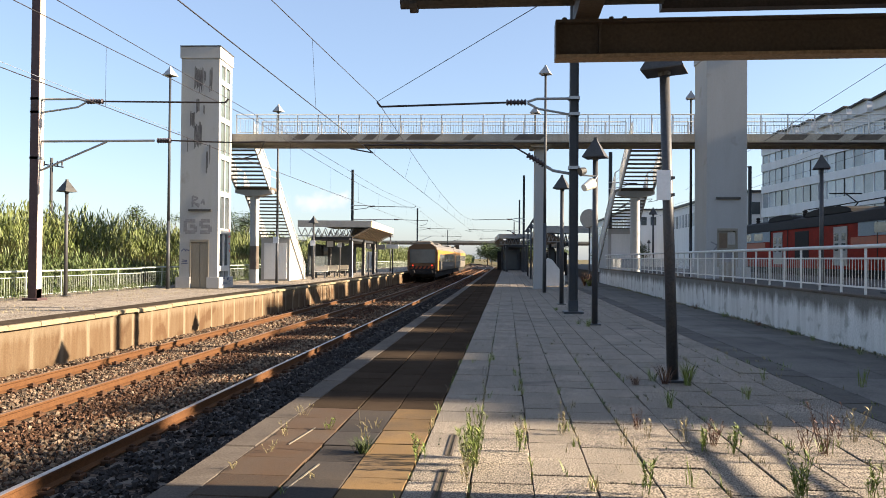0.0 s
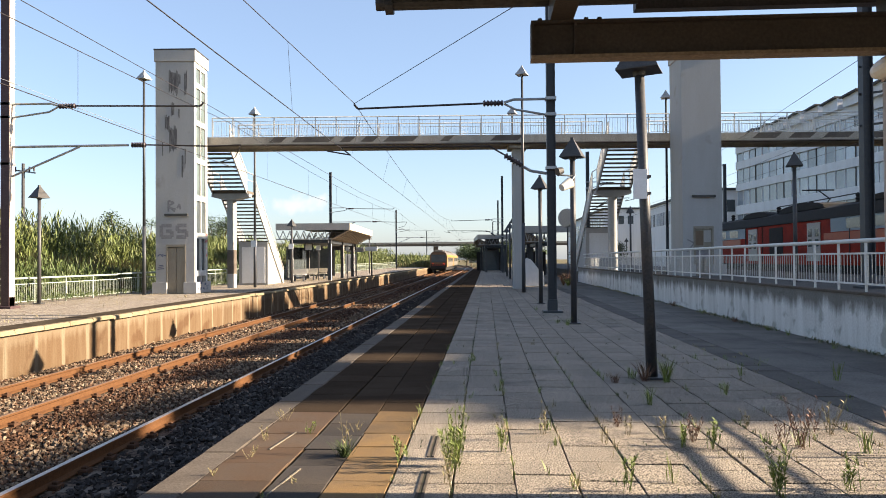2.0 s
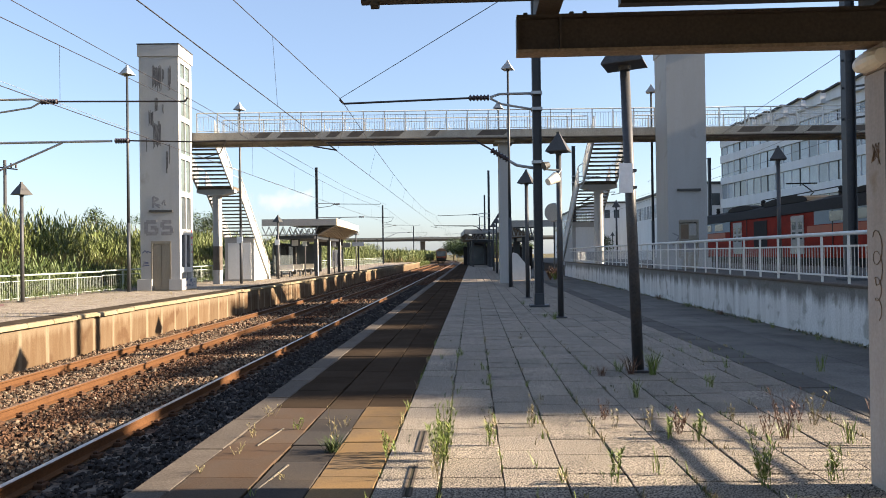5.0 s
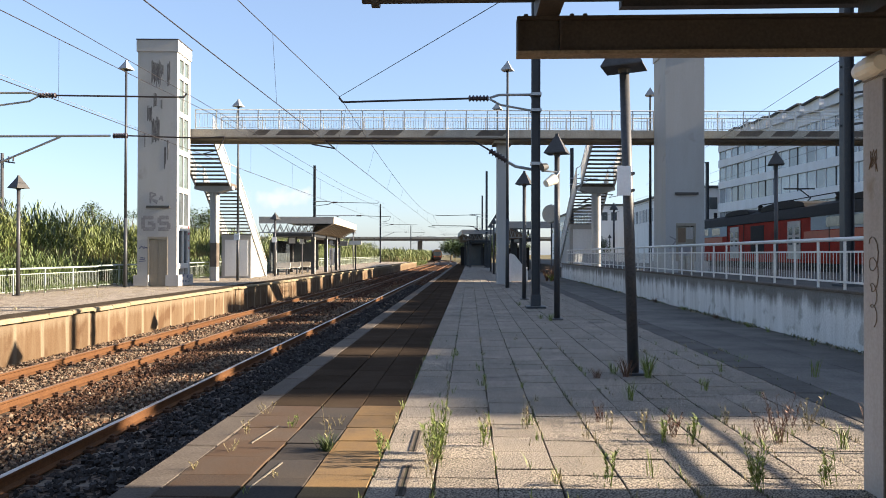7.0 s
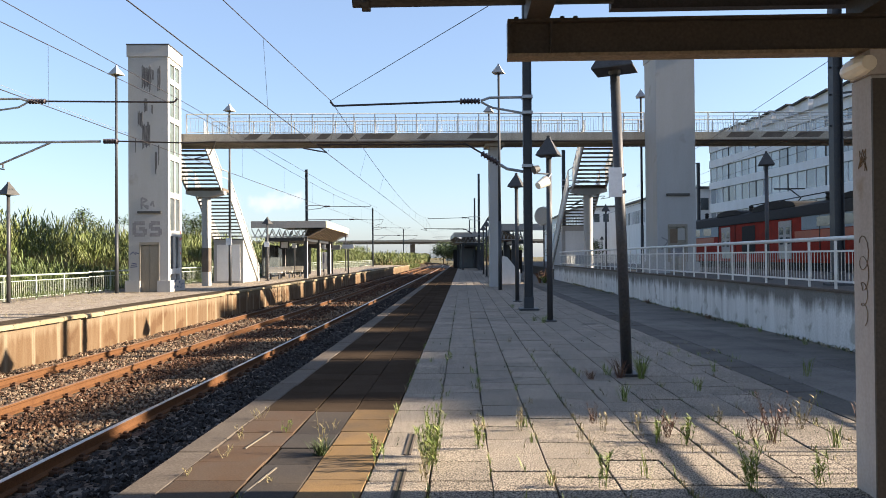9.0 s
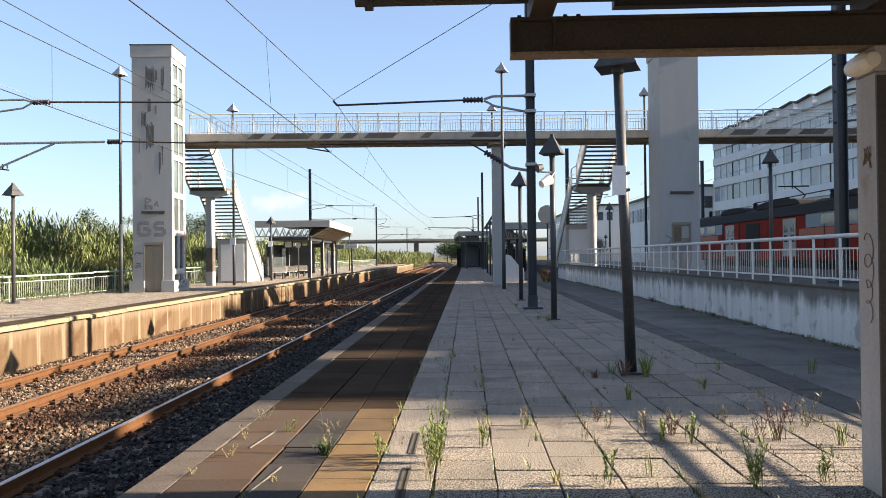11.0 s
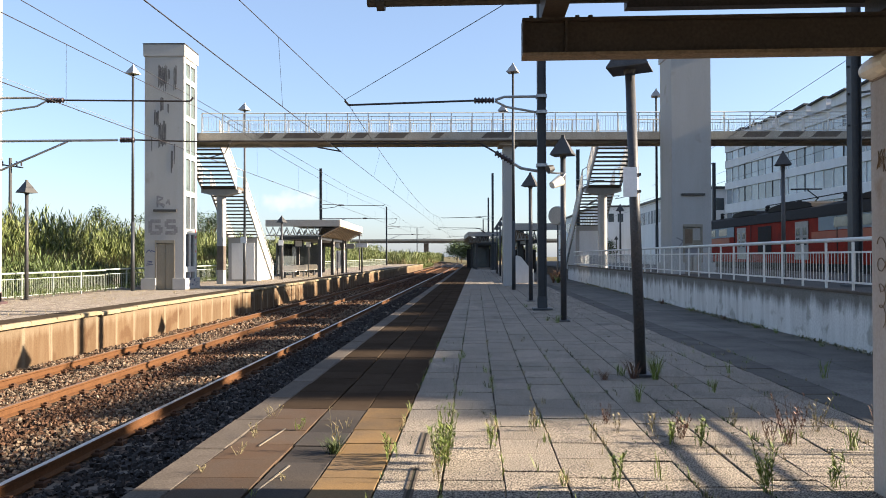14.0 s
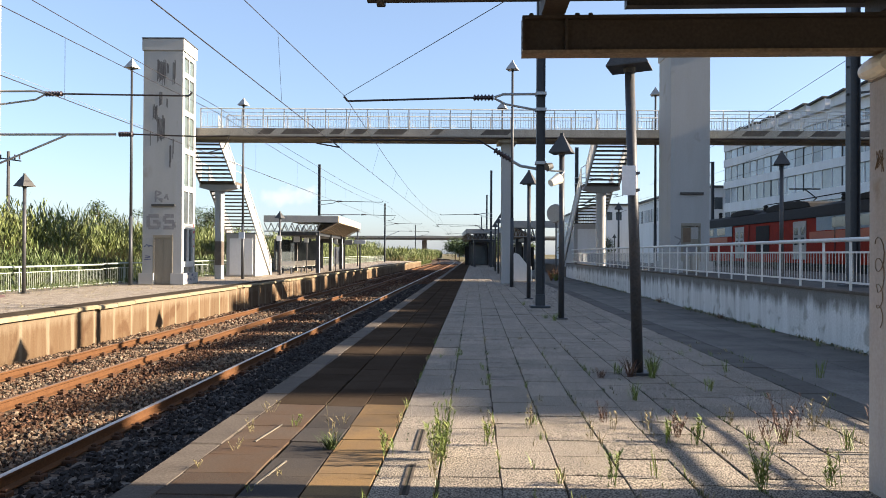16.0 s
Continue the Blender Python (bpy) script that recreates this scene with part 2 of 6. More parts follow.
M = {
    "earth": mat("earth", (0.128, 0.104, 0.056), second=(0.072, 0.080, 0.028), scale=0.4, fine=8),
    "ballast": mat("ballast", (0.085, 0.06, 0.043), second=(0.04, 0.025, 0.017), scale=3, fine=22, grain=0.7, bump=1.0),
    "stone": mat("crushed stone", (0.142, 0.106, 0.074), second=(0.070, 0.041, 0.025), scale=9, amount=0.9, random_tint=0.8, fine=40),
    "stone_dark": mat("near-black crushed stone", (0.045, 0.04, 0.037), second=(0.022, 0.017, 0.014), scale=1.6, amount=0.9, random_tint=0.6, fine=40),
    "stone_brown": mat("rust-brown crushed stone", (0.076, 0.041, 0.024), second=(0.036, 0.018, 0.011), scale=9, amount=0.9, random_tint=0.6, fine=40),
    "steel_green": mat("pale green-grey paint", (0.320, 0.352, 0.304), 0.55, second=(0.224, 0.240, 0.200), scale=5, fine=40, bump=0.05, grain=0.06),
    "rust": mat("rusted rail steel", (0.096, 0.044, 0.018), 0.8, 0.0, second=(0.063, 0.027, 0.012), scale=7, fine=70),
    "rust_dark": mat("dark rusted clip steel", (0.07, 0.036, 0.02), 0.8, 0.0, second=(0.04, 0.022, 0.014), scale=9, fine=70),
    "railtop": mat("worn rail head", (0.42, 0.37, 0.34), 0.35, 0.85, second=(0.28, 0.19, 0.14), scale=5, fine=60, bump=0.05),
    "railworn": mat("dull brown rail head", (0.160, 0.092, 0.052), 0.6, 0.3, second=(0.112, 0.056, 0.032), scale=5, fine=60, bump=0.05),
    "sleeper": mat("concrete sleeper", (0.154, 0.128, 0.102), second=(0.096, 0.064, 0.045), scale=4),
    "tile": mat("washed gravel slab", (0.222, 0.187, 0.148), 0.9, second=(0.149, 0.128, 0.107), scale=1.6, amount=0.6, third=(0.113, 0.095, 0.080), third_scale=0.9, third_at=0.63, fine=88, grain=0.95, bump=0.35, relief=0.008, random_tint=0.12),
    "joint": mat("dirty joint sand", (0.052, 0.045, 0.035), 0.95, second=(0.035, 0.038, 0.021), scale=5),
    "greytile": mat("dark rubber-grey slab", (0.044, 0.038, 0.034), 0.85, second=(0.068, 0.052, 0.038), scale=1.2, amount=0.7, fine=90, random_tint=0.2),
    "browntile": mat("brown stained slab", (0.075, 0.047, 0.029), 0.8, second=(0.076, 0.062, 0.049), scale=1.5, amount=0.7, fine=90, random_tint=0.2),
    "yellowtile": mat("worn ochre slab", (0.162, 0.101, 0.045), 0.85, second=(0.089, 0.065, 0.044), scale=1.6, amount=0.8, fine=90, random_tint=0.2),
    # Grimy edge slabs with the shade beyond the sunlit rows put into the colour.
    "shadetile": mat("grimy slab darkened for shade", (0.043, 0.031, 0.022), 0.95, second=(0.058, 0.043, 0.031), scale=1.2, amount=0.7, fine=90, random_tint=0.15, spec=0.0),
    "slab": mat("smooth grey concrete slab", (0.146, 0.131, 0.112), 0.9, second=(0.081, 0.072, 0.062), scale=1.1, amount=0.8, fine=40, grain=0.2, random_tint=0.1),
    "slabdark": mat("grey trench slab", (0.103, 0.093, 0.079), 0.9, second=(0.062, 0.055, 0.048), scale=1.3, amount=0.8, fine=40, grain=0.2, random_tint=0.1),
    "coping": mat("weathered concrete edge", (0.104, 0.085, 0.068), 0.9, second=(0.055, 0.043, 0.034), scale=3, fine=60, random_tint=0.1),
    "farcoping": mat("pale concrete coping", (0.232, 0.186, 0.116), 0.9, second=(0.170, 0.128, 0.077), scale=2.5, random_tint=0.1),
    "rustwall": mat("rust-stained concrete panel", (0.096, 0.060, 0.033), 0.9, second=(0.126, 0.088, 0.054), scale=4.5, amount=0.75, streak=True, run_off=(-0.1, 0.6, (0.149, 0.111, 0.073)), rim=(0.54, (0.185, 0.146, 0.098)), grain=0.12, fine=30, third=(0.077, 0.044, 0.023), third_scale=0.9, third_at=0.55, random_tint=0.12),
    "edgestrip": mat("dark worn edge strip", (0.046, 0.036, 0.027), 0.95, second=(0.085, 0.066, 0.047), scale=1.5, amount=0.7, fine=50, spec=0.0),
    # Mast front and foot, with shade put into the dark colour.
    "maroon": mat("mast front, shade in its colour", (0.050, 0.026, 0.028), 0.6, second=(0.075, 0.045, 0.045), scale=5, fine=40, bump=0.05),
    "reed_dark": mat("dark green reed leaf", (0.054, 0.079, 0.020), 0.6, second=(0.090, 0.099, 0.031), scale=0.6, amount=0.8, random_tint=0.5, bump=0),
    "metalstrip": mat("dull metal inlay", (0.20, 0.17, 0.13), 0.6, 0.4, second=(0.12, 0.095, 0.07), scale=9, bump=0.05),
    "farpave": mat("dusty paving", (0.253, 0.216, 0.175), 0.95, second=(0.135, 0.099, 0.067), scale=2.0, amount=0.75, fine=25, grain=0.5),
    "asphalt": mat("old asphalt", (0.07, 0.064, 0.057), 0.9, second=(0.11, 0.095, 0.08), scale=2, fine=50),
    "plaster": mat("white weathered render", (0.338, 0.330, 0.320), 0.85, second=(0.311, 0.304, 0.285), scale=2.2, amount=0.8, streak=True, fine=30, third=(0.279, 0.264, 0.244), third_scale=1.1, third_at=0.66, grain=0.07),
    "whitewall": mat("stained white parapet", (0.564, 0.554, 0.535), 0.9, second=(0.257, 0.243, 0.218), scale=2.6, amount=0.55, streak=True, fine=30, third=(0.33, 0.32, 0.295), third_scale=2.4, third_at=0.58, run_off=(0.88, 0.75, (0.099, 0.091, 0.079)), grain=0.12),
    "bandwhite": mat("white painted concrete band", (0.636, 0.636, 0.636), 0.8, second=(0.499, 0.490, 0.473), scale=0.8, streak=True, fine=12, grain=0.05),
    "bridge": mat("weathered beige concrete", (0.372, 0.332, 0.276), 0.9, second=(0.201, 0.176, 0.145), scale=1.5, streak=True, fine=30),
    "bridgedark": mat("dark mottled beam", (0.102, 0.085, 0.072), 0.9, second=(0.187, 0.162, 0.128), scale=2),
    "steel_white": mat("white painted steel", (0.561, 0.552, 0.527), 0.55, 0.0, second=(0.391, 0.357, 0.306), scale=5, fine=40, bump=0.05, grain=0.06),
    "steel_dark": mat("dark grey-green paint", (0.028, 0.032, 0.038), 0.5, 0.0, second=(0.05, 0.045, 0.04), scale=6, fine=40, bump=0.05),
    "lamp_dark": mat("dark lamp paint", (0.046, 0.047, 0.052), 0.5, 0.2, second=(0.085, 0.07, 0.055), scale=8, fine=40, bump=0.05),
    "lamp_hat": mat("grey painted sheet hat", (0.055, 0.052, 0.049), 0.55, 0.2, second=(0.033, 0.029, 0.027), scale=8, fine=40, bump=0.05),
    # Lighter copy of the hat sheet, with sunlight put into the colour.
    "hat_sunlit": mat("lamp hat, sunlight in its pale colour", (0.34, 0.33, 0.32), 0.5, 0.2, second=(0.24, 0.23, 0.22), scale=8, fine=40, bump=0.05),
    # The same mast's post and side, with sunlight put into the pale colour.
    "mast_lit": mat("mast steel, sunlight in its cream-pink", (0.48, 0.42, 0.36), 0.6, second=(0.22, 0.17, 0.17), scale=4, fine=40),
    "galv": mat("galvanised steel", (0.32, 0.33, 0.34), 0.45, 0.7, second=(0.22, 0.22, 0.22), scale=6, fine=50, bump=0.05),
    "wire": mat("dark copper wire", (0.05, 0.042, 0.04), 0.5, 0.6, bump=0),
    "insulator": mat("dark glazed porcelain", (0.045, 0.032, 0.034), 0.25, bump=0),
    "beam": mat("dark brown painted girder", (0.042, 0.033, 0.026), 0.6, second=(0.06, 0.046, 0.036), scale=5, fine=50, bump=0.1),
    "beam_edge": mat("tan girder flange", (0.20, 0.15, 0.10), 0.7, second=(0.12, 0.085, 0.055), scale=6, fine=50),
    "column": mat("pale pink weathered column", (0.369, 0.335, 0.314), 0.85, second=(0.231, 0.190, 0.156), scale=4, streak=True, fine=50, third=(0.256, 0.209, 0.170), third_scale=3, third_at=0.65, grain=0.07, bump=0.05),
    "roof_dark": mat("dark corrugated roof", (0.05, 0.045, 0.045), 0.6, second=(0.09, 0.08, 0.075), scale=3),
    "fascia": mat("pale grey fascia sheet", (0.315, 0.293, 0.264), 0.6, second=(0.255, 0.246, 0.230), scale=2, streak=True),
    # Sun-facing shelter edge: sunlight is put into this cream.
    "fascia_sunlit": mat("canopy edge, sunlight in its cream", (0.510, 0.442, 0.323), 0.7, second=(0.357, 0.289, 0.196), scale=2),
    # Sun-facing brackets: the truss brown lightened for sunlight.
    "rib": mat("bracket steel, sunlight in its tan", (0.330, 0.237, 0.143), 0.7, second=(0.220, 0.154, 0.088), scale=2),
    "truss": mat("brown steel truss", (0.15, 0.10, 0.06), 0.6, second=(0.09, 0.06, 0.04), scale=3),
    "door_steel": mat("brown lift door", (0.23, 0.20, 0.155), 0.5, 0.2, second=(0.15, 0.13, 0.10), scale=4, streak=True),
    "glass_dark": mat("dark window glass", (0.05, 0.06, 0.065), 0.12, 0.0, second=(0.11, 0.12, 0.12), scale=0.6, bump=0, spec=0.8),
    "glass_green": mat("grey-green lift glass", (0.11, 0.14, 0.135), 0.1, 0.0, second=(0.06, 0.065, 0.06), scale=2, bump=0, spec=0.8),
    "glass_grey": mat("grey curtained window", (0.27, 0.295, 0.32), 0.15, 0.0, second=(0.34, 0.36, 0.37), scale=0.8, amount=0.9, bump=0, spec=0.8, random_tint=0.5),
    "paint_grey": mat("grey spray paint", (0.17, 0.16, 0.165), 0.7, second=(0.30, 0.29, 0.28), scale=9, bump=0),
    "stain": mat("black mould streak", (0.09, 0.085, 0.085), 0.9, second=(0.22, 0.21, 0.20), scale=14, amount=0.9, streak=True, bump=0),
    "paint_red": mat("red spray paint", (0.42, 0.06, 0.07), 0.7, second=(0.55, 0.2, 0.2), scale=9, bump=0),
    "paint_blue": mat("blue-black spray paint", (0.05, 0.06, 0.12), 0.7, second=(0.2, 0.2, 0.25), scale=9, bump=0),
    "train_yellow": mat("yellow railcar paint", (0.38, 0.17, 0.03), 0.4, second=(0.42, 0.22, 0.05), scale=2, bump=0),
    # The railcar yellow darkened to ochre for the shade on the car end.
    "train_end_shade": mat("yellow car end with shade in its colour", (0.13, 0.065, 0.025), 0.6, second=(0.07, 0.04, 0.02), scale=2, bump=0),
    "train_grey": mat("dusty grey train metal", (0.14, 0.122, 0.10), 0.5, second=(0.09, 0.075, 0.06), scale=2, bump=0),
    "train_dark": mat("dark underframe", (0.03, 0.027, 0.025), 0.8, bump=0),
    "train_red": mat("orange-red train paint", (0.221, 0.021, 0.011), 0.75, second=(0.090, 0.016, 0.011), scale=1.5, bump=0, spec=0.1),
    "train_orange": mat("orange train stripe", (0.30, 0.055, 0.014), 0.45, second=(0.16, 0.03, 0.012), scale=1.2, bump=0),
    "train_blue": mat("blue-grey train roof panel", (0.16, 0.20, 0.23), 0.5, second=(0.18, 0.21, 0.24), scale=2, bump=0),
    "tail": mat("red tail light", (1.0, 0.06, 0.02), 0.4, bump=0, glow=0.35),
    "reed": mat("green reed leaf", (0.092, 0.117, 0.030), 0.6, second=(0.139, 0.129, 0.045), scale=0.5, amount=0.55, random_tint=0.32, bump=0),
    "reed_dry": mat("dry reed stalk", (0.208, 0.160, 0.072), 0.7, second=(0.136, 0.120, 0.048), scale=0.8, random_tint=0.4, bump=0),
    "leaf": mat("tree leaf", (0.044, 0.068, 0.018), 0.6, second=(0.072, 0.088, 0.024), scale=0.7, random_tint=0.5, bump=0),
    "weed": mat("weed leaf", (0.140, 0.182, 0.035), 0.6, second=(0.182, 0.168, 0.056), scale=9, random_tint=0.4, bump=0),
    "weed_dry": mat("dry weed stalk", (0.260, 0.217, 0.112), 0.7, second=(0.174, 0.124, 0.074), scale=9, random_tint=0.4, bump=0),
    "weed_red": mat("reddish dock weed", (0.136, 0.068, 0.044), 0.7, second=(0.176, 0.120, 0.056), scale=9, random_tint=0.4, bump=0),
    "bark": mat("bark", (0.12, 0.09, 0.06), 0.9, second=(0.07, 0.055, 0.04), scale=5),
    "sign": mat("white sign sheet", (0.75, 0.75, 0.75), 0.5, bump=0, scale=3, grain=0.03),
    "plastic_white": mat("pale lamp plastic", (0.68, 0.62, 0.52), 0.4, bump=0, scale=3, grain=0.03),
    "block": mat("far pale wall", (0.34, 0.33, 0.32), 0.9, second=(0.22, 0.21, 0.20), scale=0.2),
    "rooftile": mat("far red roof", (0.35, 0.17, 0.10), 0.9, scale=0.3),
}


# a thin fair-weather cloud: soft patches of white
m = bpy.data.materials.new("cloud")
m.use_nodes = True
n, l = m.node_tree.nodes, m.node_tree.links
n.remove(n["Principled BSDF"])
co = n.new("ShaderNodeTexCoord")
nz = n.new("ShaderNodeTexNoise")
nz.inputs["Scale"].default_value, nz.inputs["Detail"].default_value = 0.018, 5
l.new(co.outputs["Object"], nz.inputs["Vector"])
gr = n.new("ShaderNodeVectorMath")
gr.operation = "MULTIPLY"
gr.inputs[1].default_value = (1 / 150, 0, 1 / 42)
l.new(co.outputs["Object"], gr.inputs[0])
ln = n.new("ShaderNodeVectorMath")
ln.operation = "LENGTH"
l.new(gr.outputs[0], ln.inputs[0])
sb = n.new("ShaderNodeMath")
sb.operation = "SUBTRACT"
l.new(nz.outputs[0], sb.inputs[0])
mu = n.new("ShaderNodeMath")
mu.operation = "MULTIPLY"
mu.inputs[1].default_value = 0.42
l.new(ln.outputs["Value"], mu.inputs[0])
l.new(mu.outputs[0], sb.inputs[1])
mr = n.new("ShaderNodeMapRange")
mr.inputs[1].default_value, mr.inputs[2].default_value, mr.inputs[4].default_value = 0.17, 0.45, 0.45
l.new(sb.outputs[0], mr.inputs[0])
em = n.new("ShaderNodeEmission")
em.inputs[0].default_value, em.inputs[1].default_value = (1.0, 0.98, 0.97, 1), 0.24
tr = n.new("ShaderNodeBsdfTransparent")
mx = n.new("ShaderNodeMixShader")
l.new(mr.outputs[0], mx.inputs[0])
l.new(tr.outputs[0], mx.inputs[1])
l.new(em.outputs[0], mx.inputs[2])
l.new(mx.outputs[0], n["Material Output"].inputs[0])
M["cloud"] = m


# ---- mesh helpers ----
class Shape:
    """Collects boxes, tubes and prisms, in world places, into one mesh."""

    def __init__(self):
        self.v, self.f = [], []

    def add(self, verts, faces):
        o = len(self.v)
        self.v += [tuple(p) for p in verts]
        self.f += [tuple(i + o for i in q) for q in faces]
        return self

    def box(self, x0, x1, y0, y1, z0, z1, c=0.0):
        """A box whose upright edges and top rim are chamfered by c."""
        if c <= 0:
            v = [(x0, y0, z0), (x1, y0, z0), (x1, y1, z0), (x0, y1, z0), (x0, y0, z1), (x1, y0, z1), (x1, y1, z1), (x0, y1, z1)]
            return self.add(v, [(3, 2, 1, 0), (4, 5, 6, 7), (0, 1, 5, 4), (1, 2, 6, 5), (2, 3, 7, 6), (3, 0, 4, 7)])
        v = []
        for z, d in ((z0, 0), (z1 - c, 0), (z1, c)):
            v += [(x0 + d, y0 + d, z), (x1 - d, y0 + d, z), (x1 - d, y1 - d, z), (x0 + d, y1 - d, z)]
        f = [(3, 2, 1, 0), (8, 9, 10, 11)]
        for k in (0, 4):
            f += [(k + i, k + (i + 1) % 4, k + 4 + (i + 1) % 4, k + 4 + i) for i in range(4)]
        return self.add(v, f)

    def tube(self, a, b, r, r2=None, n=8, caps=True):
        a, b = Vector(a), Vector(b)
        r2 = r if r2 is None else r2
        w = (b - a).normalized()
        u = w.orthogonal().normalized()
        t = w.cross(u)
        v = []
        for p, q in ((a, r), (b, r2)):
            v += [p + q * (u * math.cos(2 * math.pi * i / n) + t * math.sin(2 * math.pi * i / n)) for i in range(n)]
        f = [(i, (i + 1) % n, n + (i + 1) % n, n + i) for i in range(n)]
        if caps:
            f += [tuple(reversed(range(n))), tuple(range(n, 2 * n))]
        return self.add(v, f)

    def path(self, points, r, n=6):
        """One unbroken tube through the points."""
        p = [Vector(q) for q in points]
        v = []
        u = None
        for i, q in enumerate(p):
            w = (p[min(i + 1, len(p) - 1)] - p[max(i - 1, 0)]).normalized()
            u = w.orthogonal().normalized() if u is None else (u - w * u.dot(w)).normalized()
            t = w.cross(u)
            v += [q + r * (u * math.cos(2 * math.pi * k / n) + t * math.sin(2 * math.pi * k / n)) for k in range(n)]
        f = [(j * n + i, j * n + (i + 1) % n, (j + 1) * n + (i + 1) % n, (j + 1) * n + i) for j in range(len(p) - 1) for i in range(n)]
        return self.add(v, f + [tuple(reversed(range(n))), tuple(range((len(p) - 1) * n, len(p) * n))])

    def spindle(self, a, b, radii, n=12):
        """A turned body between two points: one ring for each radius."""
        a, b = Vector(a), Vector(b)
        w = (b - a).normalized()
        u = w.orthogonal().normalized()
        t = w.cross(u)
        k = len(radii)
        v = [a + (b - a) * j / (k - 1) + r * (u * math.cos(2 * math.pi * i / n) + t * math.sin(2 * math.pi * i / n)) for j, r in enumerate(radii) for i in range(n)]
        f = [(j * n + i, j * n + (i + 1) % n, (j + 1) * n + (i + 1) % n, (j + 1) * n + i) for j in range(k - 1) for i in range(n)]
        return self.add(v, f + [tuple(reversed(range(n))), tuple(range((k - 1) * n, k * n))])

    def bar(self, a, b, w, h):
        """A bar of section w x h between two points."""
        a, b = Vector(a), Vector(b)
        d = (b - a).normalized()
        s = d.cross(Vector((0, 0, 1)))
        s = s.normalized() if s.length > 1e-4 else Vector((1, 0, 0))
        t = s.cross(d)
        v = [p + i * s * w / 2 + j * t * h / 2 for p in (a, b) for i, j in ((-1, -1), (1, -1), (1, 1), (-1, 1))]
        return self.add(v, [(3, 2, 1, 0), (4, 5, 6, 7), (0, 1, 5, 4), (1, 2, 6, 5), (2, 3, 7, 6), (3, 0, 4, 7)])

    def prism(self, profile, y0, y1, axis="y"):
        """A profile of (x, z), (y, z) for axis x or (x, y) for axis z, pushed along the axis."""
        n = len(profile)
        put = {"y": lambda p, s: (p[0], s, p[1]), "x": lambda p, s: (s, p[0], p[1]), "z": lambda p, s: (p[0], p[1], s)}[axis]
        v = [put(p, y0) for p in profile] + [put(p, y1) for p in profile]
        f = [(i, (i + 1) % n, n + (i + 1) % n, n + i) for i in range(n)]
        return self.add(v, f + [tuple(reversed(range(n))), tuple(range(n, 2 * n))])

    def plate(self, axis, at, a0, a1, b0, b1, t=0.004):
        """A thin plate: axis 'y' faces -y (a = x), axis 'x' faces +x (a = y); b = z."""
        if axis == "y":
            return self.box(a0, a1, at - t, at, b0, b1)
        return self.box(at, at + t, a0, a1, b0, b1)

    def mesh(self, name, origin=(0, 0, 0)):
        me = bpy.data.meshes.new(name)
        o = Vector(origin)
        me.from_pydata([Vector(p) - o for p in self.v], [], self.f)
        bm = bmesh.new()
        bm.from_mesh(me)
        bmesh.ops.recalc_face_normals(bm, faces=bm.faces)
        bm.to_mesh(me)
        bm.free()
        return me


ORIGIN = {}


def thing(name, place, label, category, group=""):
    ob = new(name)
    ob.empty_display_size = 0.1
    ob.location = place
    ORIGIN[ob.name] = Vector(place)
    return tagged(ob, label, category, group)


def part(name, shape, material, parent, label=""):
    o = ORIGIN[parent.name]
    me = shape.mesh(name, o) if isinstance(shape, Shape) else shape
    me.materials.append(M[material]) if not me.materials else None
    ob = new(name, me)
    ob.parent = parent
    ORIGIN[ob.name] = o
    return tagged(ob, label)


def settle(ob, turned=True):
    """The cross structures stand 2.5 degrees askew to the tracks: swing a finished thing about the camera's side accordingly."""
    ob.location.y += 0.0438 * ob.location.x
    if turned:
        ob.rotation_euler.z = radians(2.5)
    return ob


def setting(name, shape, material, label="", category=""):
    me = shape.mesh(name)
    me.materials.append(M[material])
    ob = new(name, me)
    ORIGIN[ob.name] = Vector((0, 0, 0))
    return tagged(ob, label, category, kind="structure")


def piece(name, me, parent, place):
    """One of many alike pieces that share a mesh."""
    ob = new(name, me)
    ob.parent = parent
    ob.location = Vector(place) - ORIGIN[parent.name]
    return ob


def shade_smooth(ob):
    ob.data.polygons.foreach_set("use_smooth", [True] * len(ob.data.polygons))


def stuff(name, shape, material, label, category):
    me = bpy.data.meshes.new(name)
    me.from_pydata(shape.v, [], shape.f)
    me.materials.append(M[material])
    ob = new(name, me)
    ORIGIN[ob.name] = Vector((0, 0, 0))
    return tagged(ob, label, category, kind="stuff")


# ---- ground, tracks, platforms ----
RAIL = -0.9
EDGE, FAR_EDGE = -2.17, -10.1
WALL_X = 5.8
SIDE = 0.65
TRACKS = (-4.08, -8.3)


def bend(y):
    """How far the tracks swing to the left beyond the straight."""
    return -4.5e-4 * max(0.0, y - 170) ** 2


setting("ground", Shape().box(-1500, 1500, -300, 3000, -1.6, -1.25), "earth", "dry weedy ground reaching the horizon", "ground")
ys = [-20, 60, 100, 140, 170, 200, 230, 260, 300, 340, 380, 430, 480]


def sweep(profile, stations):
    """A closed (x, z) profile carried along the tracks."""
    n = len(profile)
    v = [(x + bend(y), y, z) for y in stations for x, z in profile]
    f = [(k * n + i, k * n + (i + 1) % n, (k + 1) * n + (i + 1) % n, (k + 1) * n + i) for k in range(len(stations) - 1) for i in range(n)]
    return Shape().add(v, f)


bed = sweep([(-11.5, -1.26), (-2.0, -1.26), (-2.4, -1.10), (-10.9, -1.10)], ys)
setting("ballast_bed", bed, "ballast", "rusty brown crushed stone track bed", "track bed")


